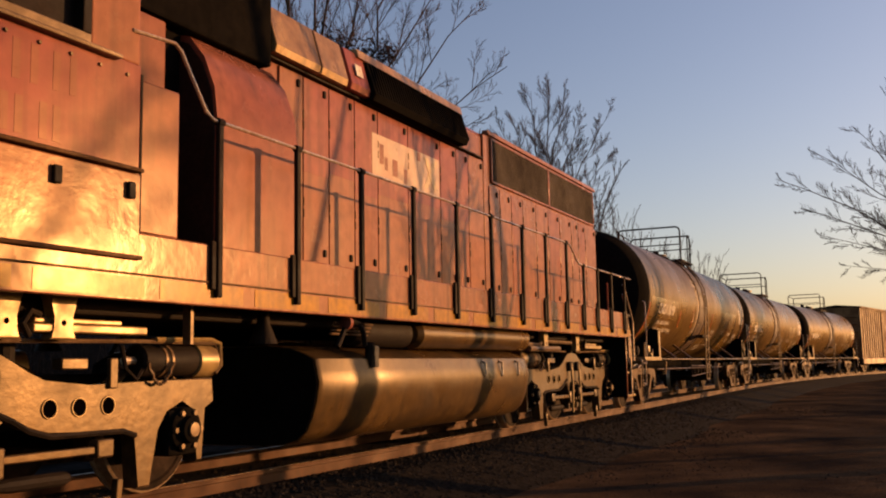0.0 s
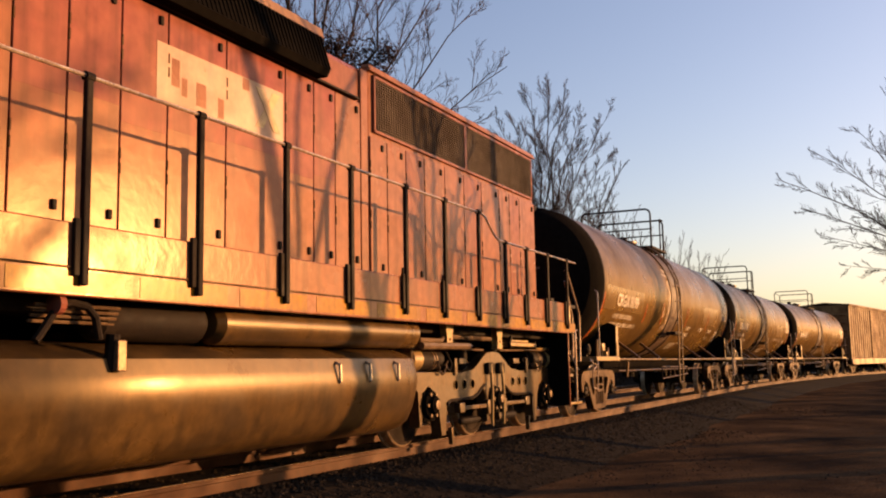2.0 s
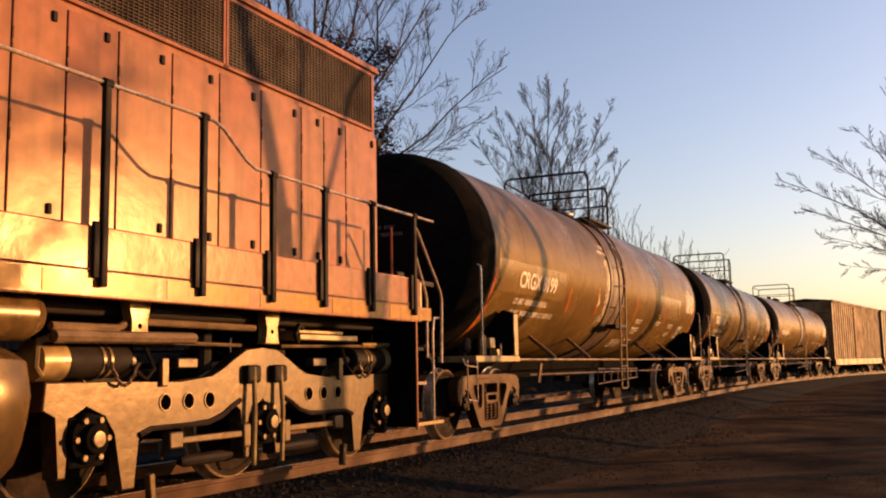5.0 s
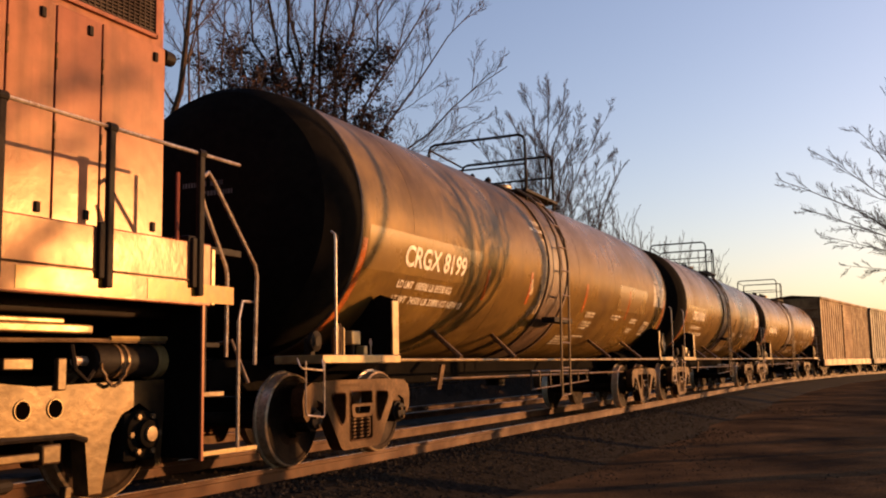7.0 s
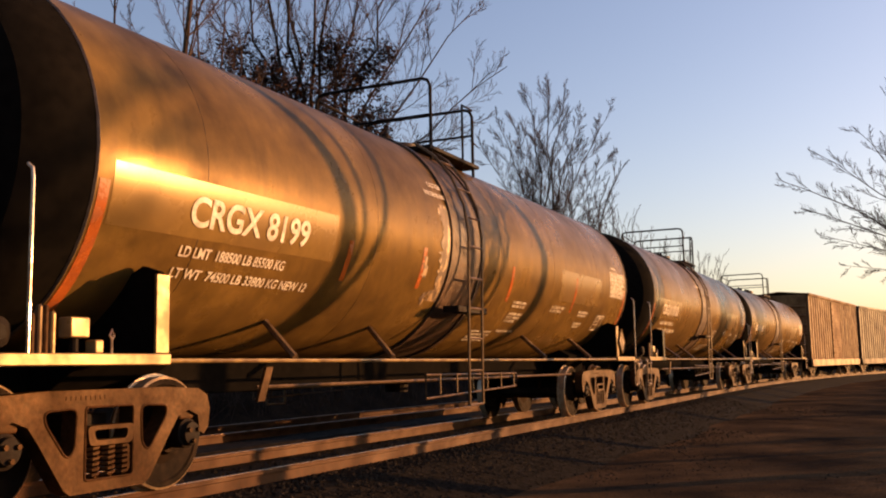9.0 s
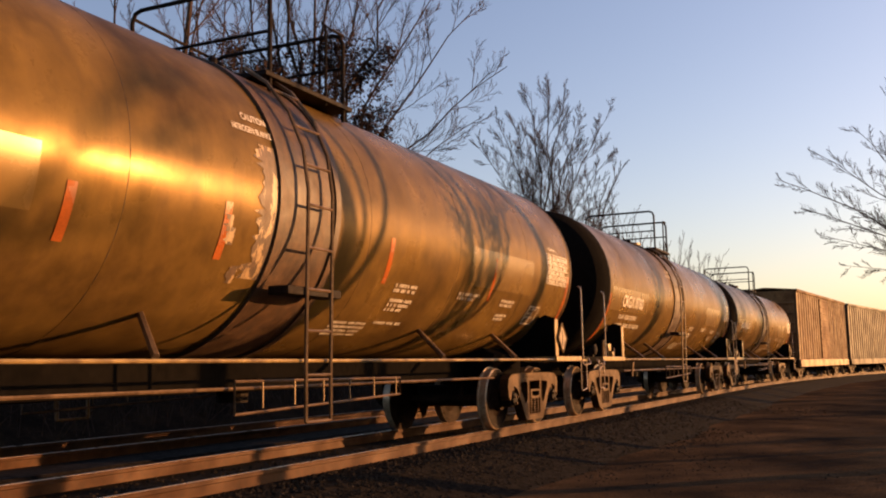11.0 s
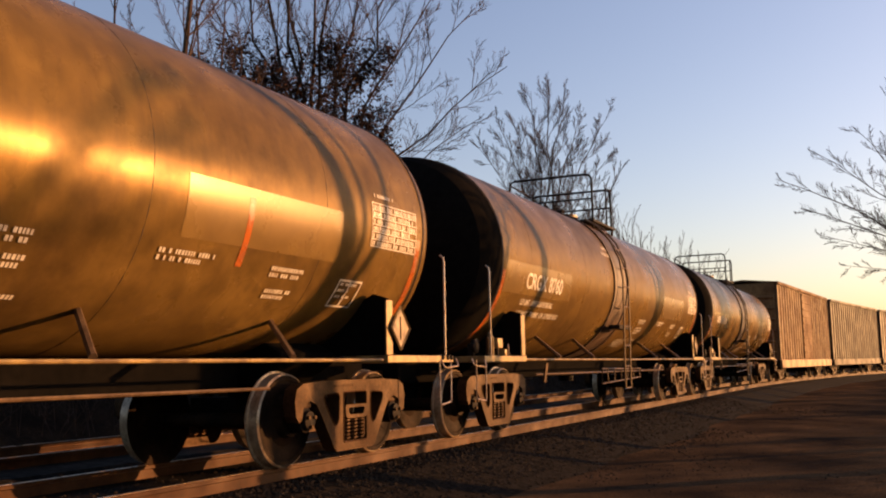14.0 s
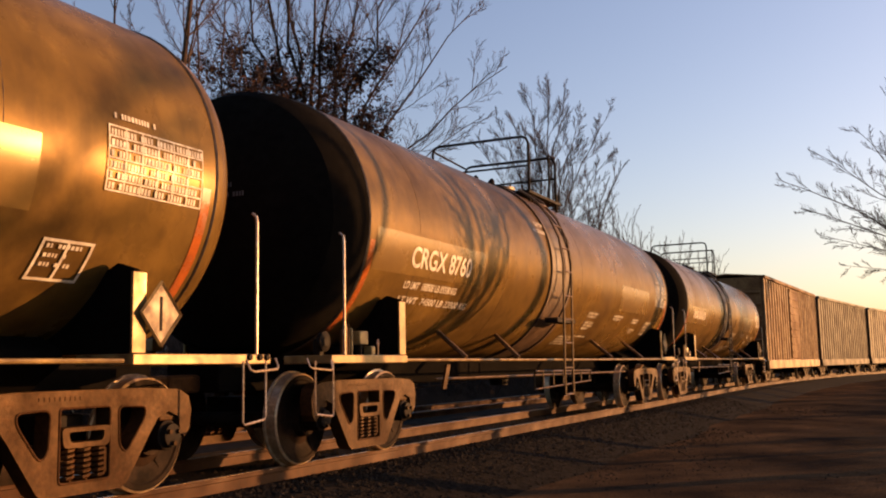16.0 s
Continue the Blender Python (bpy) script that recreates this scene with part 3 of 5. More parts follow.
            part("grab_iron", rod(B(), pts, 0.0125, 7), CHROME, car, "tall upright grab rail")
            pts = [(q * 7.68, s * 1.5, 1.03), (q * 7.68, s * 1.5, 0.53), (q * 7.70, s * 1.5, 0.51), (q * 7.97, s * 1.5, 0.54), (q * 7.99, s * 1.5, 0.57), (q * 7.99, s * 1.5, 1.03)]
            part("stirrup_step", rod(B(), pts, 0.010, 6), CHROME, car, "wire stirrup step")
            rod_pts = [(q * 7.72, s * 1.5, 1.04), (q * 7.74, s * 1.53, 0.955), (q * 7.78, s * 1.54, 0.94), (q * 8.1, s * 1.54, 0.96), (q * 8.13, s * 1.53, 0.98), (q * 8.13, s * 1.5, 1.05)]
            part("step_bar", rod(B(), rod_pts, 0.010, 6), CHROME, car)
            if q < 0:                               # brake gear and valves on the platform
                part("valve_body", box(B(), -7.03, -6.86, *sorted((s * 1.30, s * 1.42)), 1.19, 1.33, 0.012), CREAM, car, "pale square valve body")
                part("valve_stand", turned(B(), [(1.085, 0.05), (1.10, 0.03), (1.19, 0.03)], "z", (-6.945, s * 1.36, 0), 10), BLACK, car)
                part("valve_body", box(B(), -6.83, -6.75, *sorted((s * 1.34, s * 1.44)), 1.085, 1.18, 0.012), CREAM, car)
                part("valve_handle", rod(B(), [(-6.66, s * 1.42, 1.086), (-6.66, s * 1.42, 1.18), (-6.68, s * 1.42, 1.21), (-6.66, s * 1.42, 1.25), (-6.64, s * 1.42, 1.21), (-6.66, s * 1.42, 1.18)], 0.009, 6), CHROME, car, "small looped handle")
                for k, (bx, bh, mt) in enumerate(((-7.32, 0.24, RUST), (-7.26, 0.30, STEEL), (-7.21, 0.30, RUST), (-7.15, 0.26, CREAM))):
                    part("brake_cylinder_stud", turned(B(), [(1.085, 0.022), (1.085 + bh, 0.022), (1.10 + bh, 0.012)], "z", (bx, s * 1.38, 0), 10), mt, car)
                part("brake_wheel_hub", turned(B(), [(s * 1.25, 0.09), (s * 1.30, 0.10), (s * 1.32, 0.05)], "y", (-7.50, 0, 1.22), 16), BLACK, car)
                part("hub_bracket", box(B(), -7.54, -7.46, *sorted((s * 1.18, s * 1.26)), 1.08, 1.25, 0.01), BLACK, car)
            else:
                for bx in (7.76, 7.90, 8.0):
                    part("edge_bolt", turned(B(), [(s * 1.48, 0.03), (s * 1.52, 0.026)], "y", (bx, 0, 1.06), 8), BLACK, car)
    # ladder, following the tank over the top
    for s in (-1, 1):
        curve = [(-1.52, 0.48), (-1.52, 1.0), (-1.54, 2.0), (-1.55, 2.6), (-1.49, 3.0), (-1.33, 3.36), (-1.08, 3.68), (-0.82, 3.86)]
        lad = part("ladder", rod(B(), [(-0.72, -s * y, z) for y, z in curve], 0.02, 6), STEEL, car, "narrow steel side ladder")
        part("stile", rod(B(), [(-0.30, -s * y, z) for y, z in curve], 0.02, 6), STEEL, lad)
        for y, z in ((-1.52, 0.48), (-1.52, 0.90), (-1.53, 1.30), (-1.53, 1.68), (-1.545, 2.06), (-1.55, 2.46), (-1.52, 2.84), (-1.40, 3.22), (-1.15, 3.6)):
            part("rung", rod(B(), [(-0.72, -s * y, z), (-0.30, -s * y, z)], 0.014, 6), STEEL, lad)
        part("bracket", box(B(), -1.0, -0.1, *sorted((s * 1.30, s * 1.52)), 1.62, 1.70, 0.01), BLACK, lad)
    # top walkway with hoops, manway and valves
    bm = B()
    box(bm, -0.55, 1.1, -0.95, -0.5, 3.83, 3.88, 0.006)
    for k in range(3):
        box(bm, -0.4 + k * 0.65, -0.34 + k * 0.65, -0.63, -0.57, 3.7, 3.85)
    walkway = part("top_walkway", bm, BLACK, car, "dark steel grating walkway on the tank top")
    bm = box(B(), -0.55, 1.1, 0.5, 0.95, 3.83, 3.88, 0.006)
    for k in range(3):
        box(bm, -0.4 + k * 0.65, -0.34 + k * 0.65, 0.57, 0.63, 3.7, 3.85)
    part("plank", bm, BLACK, walkway)
    for hx, top in ((-0.42, 4.83), (0.98, 4.72)):
        pts = [(hx, -0.9, 3.7), (hx, -0.9, top - 0.12), (hx, -0.86, top - 0.03), (hx, -0.78, top), (hx, 0.78, top), (hx, 0.86, top - 0.03), (hx, 0.9, top - 0.12), (hx, 0.9, 3.7)]
        part("hoop", rod(B(), pts, 0.024, 8), BLACK, walkway, "black pipe guard rail")
        part("guard_rail", rod(B(), [(hx, -0.9, 4.32), (hx, 0.9, 4.32)], 0.018, 6), BLACK, walkway)
    part("guard_post", rod(B(), [(0.62, -0.9, 3.8), (0.62, -0.9, 4.70), (0.98, -0.9, 4.70)], 0.018, 6), BLACK, walkway)
    part("guard_rail", rod(B(), [(-0.42, 0.9, 4.76), (0.98, 0.9, 4.70)], 0.018, 6), BLACK, walkway)
    bm = turned(B(), [(3.85, 0.30), (4.04, 0.30), (4.06, 0.35), (4.11, 0.35), (4.14, 0.18)], "z", (0.3, 0, 0), 24)
    part("manway", bm, STAIN, car, "crusted round manway on the tank top")
    for k in range(4):
        bm = turned(B(), [(3.9, 0.05), (4.1 + 0.05 * k, 0.05), (4.14 + 0.05 * k, 0.02)], "z", (-0.5 + 0.33 * k - (0.6 if k > 1 else 0), -0.25 + 0.16 * k, 0), 10)
        part("safety_valve", bm, BLACK, car)
    # piping and frames under the tank
    part("outlet_valve", turned(B(), [(0.62, 0.16), (1.08, 0.2)], "z", (0.2, 0, 0), 16), BLACK, car, "bottom outlet valve")
    part("air_reservoir", turned(B(), [(-0.5, 0.13), (0.35, 0.13)], "x", (-2.4, 0.3, 0.84), 16), BLACK, car)
    for s in (-1, 1):
        y = s * 1.25
        part("safety_frame", rod(B(), [(-1.4, y, 0.86), (-1.4, y, 0.58), (1.6, y, 0.66), (1.6, y, 0.84), (-1.4, y, 0.86)], 0.012, 5), STEEL, car, "thin pipe frame under the tank")
        part("brake_rod", rod(B(), [(-4.4, y * 0.8, 0.80), (5.0, y * 0.8, 0.78)], 0.015, 5), STEEL, car)
        for k in range(6):
            bx = -1.0 + 0.5 * k
            part("hanger", rod(B(), [(bx, y, 0.62 + 0.01 * k), (bx, y, 0.86)], 0.01, 5), STEEL, car)
        part("hanger_plate", prism(B(), [(-4.75, 0.68), (-4.65, 0.68), (-4.52, 0.98), (-4.62, 0.98)], "y", y - 0.015, y + 0.015), RUST, car)
        # placard on the far end plate
        bm = prism(B(), [(6.47, 1.375), (6.68, 1.14), (6.89, 1.375), (6.68, 1.61)], "y", *sorted((s * 1.50, s * 1.515)))
        pl = part("placard", bm, PLACARD, car, "diamond placard with pale border")
        fr = B()
        c = [(6.47, 1.375), (6.68, 1.14), (6.89, 1.375), (6.68, 1.61)]
        for a, b in zip(c, c[1:] + c[:1]):
            rod(fr, [(a[0], s * 1.517, a[1]), (b[0], s * 1.517, b[1])], 0.014, 4)
        part("border", fr, CREAM, pl, "pale border")
        part("symbol", box(B(), 6.665, 6.69, *sorted((s * 1.514, s * 1.519)), 1.25, 1.50), BLACK, pl, "dark worn symbol")
    for q in (-1, 1):
        freight_truck(car, q * 6.36)
        bm = box(B(), *sorted((q * 7.9, q * 8.42)), -0.11, 0.11, 0.74, 0.92, 0.03)
        part("coupler", bm, RUST, car, "rusty knuckle coupler")
    return car


tank_car(28.05, "grimy tan railway tank car with stencilled lettering and chipped paint", ("CRGX", "8199"), ("LD LMT  188500 LB 85500 KG", "LT WT  74500 LB 33800 KG NEW 12"), 1)
tank_car(44.80, "grimy tan railway tank car with a shade-blackened end", ("CRGX", "8760"), ("LD LMT  188500 LB 85500 KG", "LT WT  74500 LB 33800 KG"), 2)
tank_car(61.55, "streaked brown railway tank car further down the train", ("CRGX", "8760"), ("LD LMT", "LT WT"), 3)


# ---- the locomotive ----
LX = 9.5                                             # middle of the locomotive; X below counts along the train
PALE = material("faded_yellow_patch", (0.25, 0.145, 0.058), 0.40, spots=(0.2, 0.085, 0.045), spot_scale=1.6, spot_amount=0.55, spot_edge=0.2, grain=10, grain_amount=0.15, bump=0.05, spec=0.3, streak=(0.2, 0.09, 0.045), streak_amount=0.7)
GOLD = material("sooty_gold_panel", (0.267, 0.157, 0.058), 0.34, spots=(0.139, 0.070, 0.029), spot_scale=2.2, grain=10, grain_amount=0.2, bump=0.06, streak=(0.046, 0.023, 0.012), streak_amount=0.7, spec=0.35, tint=(1.0, 0.72, 0.38))
ROSE = material("faded_red_paint", (0.190, 0.050, 0.047), 0.24, rough_var=0.06, spots=(0.205, 0.072, 0.045), spot_scale=1.0, spot_edge=0.22, grain=7, grain_amount=0.16, bump=0.14, streak=(0.08, 0.03, 0.024), streak_amount=0.6, spec=0.08, tint=(1.0, 0.72, 0.38))
SALMON = material("sun_bleached_orange", (0.24, 0.100, 0.052), 0.24, rough_var=0.07, spots=(0.18, 0.068, 0.04), spot_scale=1.0, spot_edge=0.2, grain=7, grain_amount=0.16, bump=0.14, streak=(0.10, 0.048, 0.028), streak_amount=0.6, spec=0.09, tint=(1.0, 0.72, 0.38))
MESH = material("radiator_mesh", (0.043, 0.026, 0.016), 0.65, spots=(0.023, 0.014, 0.010), spot_scale=1.5, grain=30, bump=0.2, spec=0.1)
TANKM = material("oily_fuel_tank", (0.082, 0.047, 0.015), 0.32, rough_var=0.10, spots=(0.034, 0.021, 0.010), spot_scale=1.4, grain=10, grain_amount=0.25, bump=0.06, streak=(0.018, 0.012, 0.007), streak_amount=0.7, spec=0.3, tint=(1.0, 0.72, 0.38))
FLANK = material("waxy_orange_paint", (0.215, 0.088, 0.043), 0.24, rough_var=0.08, spots=(0.17, 0.06, 0.035), spot_scale=1.6, spot_edge=0.2, grain=9, grain_amount=0.18, bump=0.22, streak=(0.085, 0.04, 0.024), streak_amount=0.75, spec=0.10, tint=(1.0, 0.70, 0.36))
# colour for the darkness inside holes that are drawn as discs
VOID = material("unlit_hole", (0.0015, 0.001, 0.001), 1.0, grain=10, bump=0, spec=0.0)
GLASS = bpy.data.materials.new("cab_glass")
GLASS.use_nodes = True
GLASS.node_tree.nodes["Principled BSDF"].inputs["Base Color"].default_value = (0.20, 0.17, 0.13, 1)
GLASS.node_tree.nodes["Principled BSDF"].inputs["Roughness"].default_value = 0.08
HY = 0.93                                            # half width of the hood
SY = 1.56                                            # half width over the side sills


def lbox(X0, X1, y0, y1, z0, z1, bevel=0.0):
    return box(B(), X0 - LX, X1 - LX, y0, y1, z0, z1, bevel)


def loco_truck(loco, X):
    """A three-axle road truck with a dipped cast frame."""
    bm = B()
    box(bm, -2.3, 2.3, -0.55, 0.55, 0.55, 0.95, 0.04)
    for q in (-2.0, 0.0, 2.0):
        box(bm, q - 0.35, q + 0.35, -0.7, 0.7, 0.35, 0.8, 0.06)
    t = part("truck", bm, BLACK, loco, "dusty three-axle locomotive truck")
    t.location = (X - LX, 0, 0)
    half = [(0.0, 1.15), (0.24, 1.14), (0.42, 1.04), (0.56, 0.95), (0.70, 0.895), (1.10, 0.87), (1.75, 0.885), (2.44, 0.90), (2.46, 0.70), (2.33, 0.67), (2.32, 0.24), (2.24, 0.24), (2.22, 0.66),
            (2.07, 0.74), (1.88, 0.66), (1.78, 0.52), (1.72, 0.10), (1.58, 0.10), (1.56, 0.50), (1.42, 0.545), (0.74, 0.55), (0.56, 0.60), (0.40, 0.69), (0.30, 0.62), (0.28, 0.20), (0.19, 0.20), (0.17, 0.62), (0.0, 0.72)]
    for s in (-1, 1):
        y0, y1 = sorted((s * 1.06, s * 1.20))
        out = half + [(-x, z) for x, z in reversed(half[1:-1])]
        f = part("side_frame", prism(B(), out, "y", y0, y1, 0.014), TRUCKM, t, "dusty tan cast truck frame")
        for q in (-1, 1):
            for hx in (0.74, 1.0, 1.27):
                # flat black disc paints the shade of a hole that is not cut
                bm = turned(B(), [(s * 1.195, 0.062), (s * 1.204, 0.062), (s * 1.204, 0.05)], "y", (q * hx, 0, 0.72), 18)
                hole = part("lightening_hole", bm, VOID, t, "black disc painting the shade in a round hole")
                part("hole_rim", turned(B(), [(s * 1.196, 0.070), (s * 1.210, 0.067), (s * 1.210, 0.061), (s * 1.200, 0.059)], "y", (q * hx, 0, 0.72), 18), CREAM, hole, "pale worn rim")
            bm = box(B(), q * 0.74 - 0.46, q * 0.74 + 0.46, s * 1.22 - 0.025, s * 1.22 + 0.025, 0.39, 0.445, 0.01)
            box(bm, q * 1.20 - 0.08, q * 1.20 + 0.08, s * 1.22 - 0.045, s * 1.22 + 0.045, 0.36, 0.49, 0.015)
            box(bm, q * 0.30 - 0.05, q * 0.30 + 0.05, s * 1.22 - 0.045, s * 1.22 + 0.045, 0.30, 0.50, 0.015)
            box(bm, q * 1.38 - 0.03, q * 1.38 + 0.03, s * 1.18 - 0.03, s * 1.18 + 0.03, 0.12, 0.33, 0.01, Matrix.Rotation(q * 0.1, 4, "Y"))
            part("brake_rigging", bm, TRUCKM, t, "dusty brake beam and hangers")
            bm = turned(B(), [(-0.42, 0.10), (-0.40, 0.125), (0.40, 0.125), (0.42, 0.10)], "x", (q * 2.05, s * 1.10, 1.04), 20)
            c = part("brake_cylinder", bm, BLACK, t, "black brake cylinder")
            bm = turned(B(), [(q * 0.20, 0.128), (q * 0.21, 0.142), (q * 0.43, 0.142), (q * 0.45, 0.09)][::q], "x", (q * 2.05, s * 1.10, 1.04), 20)
            part("cylinder_head", bm, CREAM, t, "dusty cylinder end")
            pts = [(q * 1.75, s * 1.21, 1.20), (q * 2.40, s * 1.21, 1.21), (q * 2.52, s * 1.21, 1.18), (q * 2.53, s * 1.21, 1.0), (q * 2.47, s * 1.2, 0.94)]
            part("guard_loop", rod(B(), pts, 0.02, 6), CREAM, t, "bent pipe guard over the brake cylinder")
            pts = [(q * (1.62 + 0.28 * k / 12), s * (1.25 + 0.008 * (-1) ** k), 1.16 - 0.30 * math.sin(math.pi * (0.15 + 0.7 * k / 12))) for k in range(13)]
            part("chain", rod(B(), pts, 0.014, 5), STEEL, t, "slack hanging chain")
            part("brake_pipe", rod(B(), [(q * 0.3, s * 1.18, 1.17), (q * 1.6, s * 1.20, 1.185), (q * 2.46, s * 1.20, 1.18), (q * 2.52, s * 1.19, 1.10)], 0.016, 6), STEEL, t)
            pts = [(q * 1.45, s * 1.15, 1.15), (q * 1.42, s * 1.22, 0.98), (q * 1.52, s * 1.23, 0.90), (q * 1.62, s * 1.2, 0.98)]
            part("air_hose", rod(B(), pts, 0.018, 6), BLACK, t)
            # black rod draws the dark line of flange shadow along the bottom edge
            low = [(q * u, s * 1.205, v) for u, v in ((0.33, 0.70), (0.44, 0.655), (0.58, 0.58), (0.76, 0.535), (1.42, 0.53), (1.55, 0.49))]
            part("frame_flange", rod(B(), low, 0.022, 6), BLACK, t, "lower flange, black for the shade along it")
            part("brake_hanger", rod(B(), [(q * 0.20, s * 1.25, 0.98), (q * 0.21, s * 1.27, 0.60), (q * 0.21, s * 1.26, 0.14)], 0.022, 8), CREAM, t, "worn brake hanger rod")
            part("hanger_pin", box(B(), q * 0.20 - 0.10, q * 0.20 + 0.10, *sorted((s * 1.19, s * 1.27)), 0.84, 1.0, 0.03), BLACK, t)
            part("slack_adjuster", turned(B(), [(q * 0.35, 0.03), (q * 0.5, 0.05), (q * 0.95, 0.05), (q * 1.0, 0.03)][::q], "x", (0, s * 1.12, 0.24), 10), BLACK, t)
            part("brake_shoe", box(B(), q * 1.46 - 0.05, q * 1.46 + 0.05, *sorted((s * 0.72, s * 0.86)), 0.30, 0.62, 0.02), RUST, t)
            part("cylinder_rod", turned(B(), [(q * 1.52, 0.035), (q * 1.72, 0.035), (q * 1.73, 0.06), (q * 1.78, 0.06)][::q], "x", (0, s * 1.10, 1.04), 12), CHROME, t, "bright brake cylinder push rod")
            for rx in (1.86, 1.93):
                part("cylinder_ring", turned(B(), [(q * rx - 0.012, 0.132), (q * rx + 0.012, 0.132)], "x", (0, s * 1.10, 1.04), 20), STEEL, t)
            part("lever_box", box(B(), q * 0.98 - 0.12, q * 0.98 + 0.12, *sorted((s * 1.08, s * 1.18)), 0.98, 1.06, 0.01), TRUCKM, t)
            part("hanger_strap", box(B(), q * 1.30 - 0.04, q * 1.30 + 0.04, s * 1.21 - 0.02, s * 1.21 + 0.02, 0.84, 1.06, 0.01), TRUCKM, t)
        for x in (-2.07, 0.0, 2.07):
            bm = B()
            box(bm, x - 0.17, x + 0.17, *sorted((s * 1.0, s * 1.22)), 0.30, 0.66, 0.03)
            turned(bm, [(s * 1.2, 0.18), (s * 1.25, 0.17), (s * 1.27, 0.11), (s * 1.31, 0.10), (s * 1.32, 0.04)], "y", (x, 0, 0.50), 22)
            part("journal_box", bm, SHADE_BLACK, t, "greasy black journal box")
            for k in range(6):
                a = k * math.pi / 3
                part("cap_bolt", turned(B(), [(s * 1.25, 0.022), (s * 1.28, 0.022)], "y", (x + 0.145 * math.cos(a), 0, 0.5 + 0.145 * math.sin(a)), 6), STEEL, t)
            bm = turned(B(), [(s * 1.31, 0.06), (s * 1.335, 0.055), (s * 1.337, 0.03)], "y", (x, 0, 0.5), 14)
            part("bearing_cap", bm, STEEL, t)
    for q in (-1, 1):
        for s in (-1, 1):
            part("spring_seat", turned(B(), [(0.9, 0.09), (1.35, 0.09)], "z", (q * 0.55, s * 0.95, 0), 12), BLACK, t)
    for x in (-2.07, 0.0, 2.07):
        wheelset(t, x, 0.508, WHEEL)


def locomotive():
    loco = empty("locomotive", (0, 0, 0), "weathered orange six-axle diesel road locomotive", "locomotive")
    rolling.append((loco, LX))
    # underframe and deck
    part("underframe", lbox(-0.9, 19.0, -1.2, 1.2, 1.36, 1.86, 0.03), BLACK, loco, "black underframe")
    part("deck", lbox(-0.9, 19.05, -SY + 0.02, SY - 0.02, 1.87, 1.925, 0.006), BLACK, loco, "walkway deck")
    for s in (-1, 1):
        y0, y1 = sorted((s * (SY - 0.06), s * SY))
        sill = part("side_sill", lbox(-0.9, 18.64, y0, y1, 1.45, 1.935, 0.012), FLANK, loco, "faded orange side sill")
        part("sill_ledge", lbox(-0.9, 18.46, *sorted((s * SY, s * (SY + 0.012))), 1.63, 1.645, 0.003), RUST, sill)
        X = -0.3
        k = 0
        while X < 18.2:
            w = 0.98
            part("stripe", lbox(X, X + w, *sorted((s * SY, s * (SY + 0.004))), 1.475, 1.615), STRIPE, sill, "worn yellow sill stripe")
            X += 1.14
            k += 1
    # long hood
    bm = lbox(7.45, 13.15, -HY, HY, 1.92, 4.42, 0.07)
    part("hood", bm, ORANGE, loco, "faded orange engine hood")
    bm = lbox(13.15, 18.78, -HY - 0.015, HY + 0.015, 1.92, 4.47, 0.05)
    rear = part("radiator_hood", bm, SALMON, loco, "sun-bleached orange radiator hood")
    for s in (-1, 1):
        y0, y1 = sorted((s * HY, s * (HY + 0.022)))
        # tall engine room doors
        xs = [7.75, 8.18, 8.68, 9.22, 9.76, 10.54, 11.48, 12.0, 12.43, 12.98]
        for i, (a, b) in enumerate(zip(xs, xs[1:])):
            mat = (SALMON, ORANGE, SALMON, ORANGE)[i % 4]
            d = part("hood_door", lbox(a + 0.008, b - 0.008, y0, y1, 2.02, 3.98, 0.006), mat, loco, "tall hinged hood door")
            for z in (2.12, 3.84):
                part("latch", lbox(b - 0.12, b - 0.075, *sorted((s * (HY + 0.02), s * (HY + 0.045))), z, z + 0.08, 0.01), BLACK, d, "black door latch")
            for z in (2.5, 2.62, 3.42, 3.54):
                part("hinge", lbox(a + 0.0, a + 0.014, *sorted((s * (HY + 0.02), s * (HY + 0.03))), z, z + 0.085), RUST, d)
            if 8.1 < a < 12.2:
                part("red_band", lbox(a + 0.012, b - 0.012, *sorted((s * (HY + 0.0215), s * (HY + 0.0235))), 2.92 + 0.06 * (i % 3), 3.972), ROSE, d, "faded red upper field")
        # radiator section doors
        xs = [13.18, 13.59, 14.08, 14.6, 15.22, 15.85, 16.48, 17.17, 17.6, 18.05, 18.76]
        for i, (a, b) in enumerate(zip(xs, xs[1:])):
            mat = (SALMON, SALMON, ORANGE)[i % 3]
            d = part("hood_door", lbox(a + 0.008, b - 0.008, *sorted((s * (HY + 0.015), s * (HY + 0.035))), 2.02, 3.64, 0.006), mat, loco, "hinged radiator compartment door")
            for z in (2.08, 3.50):
                part("latch", lbox(b - 0.15, b - 0.105, *sorted((s * (HY + 0.03), s * (HY + 0.055))), z, z + 0.08, 0.01), BLACK, d, "black door latch")
            for z in (2.55, 2.68, 3.15, 3.27):
                part("hinge", lbox(a + 0.0, a + 0.014, *sorted((s * (HY + 0.03), s * (HY + 0.043))), z, z + 0.085), RUST, d)
        # radiator grilles
        for a, b in ((13.3, 15.88), (15.96, 18.62)):
            g = part("radiator_grille", lbox(a, b, *sorted((s * (HY + 0.012), s * (HY + 0.022))), 3.74, 4.36, 0.004), DARK, loco, "sooty brown radiator grille")
            bm = B()
            n = 20
            for k in range(n + 1):
                z = 3.75 + 0.60 * k / n
                box(bm, a - LX, b - LX, *sorted((s * (HY + 0.02), s * (HY + 0.038))), z - 0.007, z + 0.007)
            n = int((b - a) / 0.06)
            for k in range(n + 1):
                x = a - LX + (b - a) * k / n
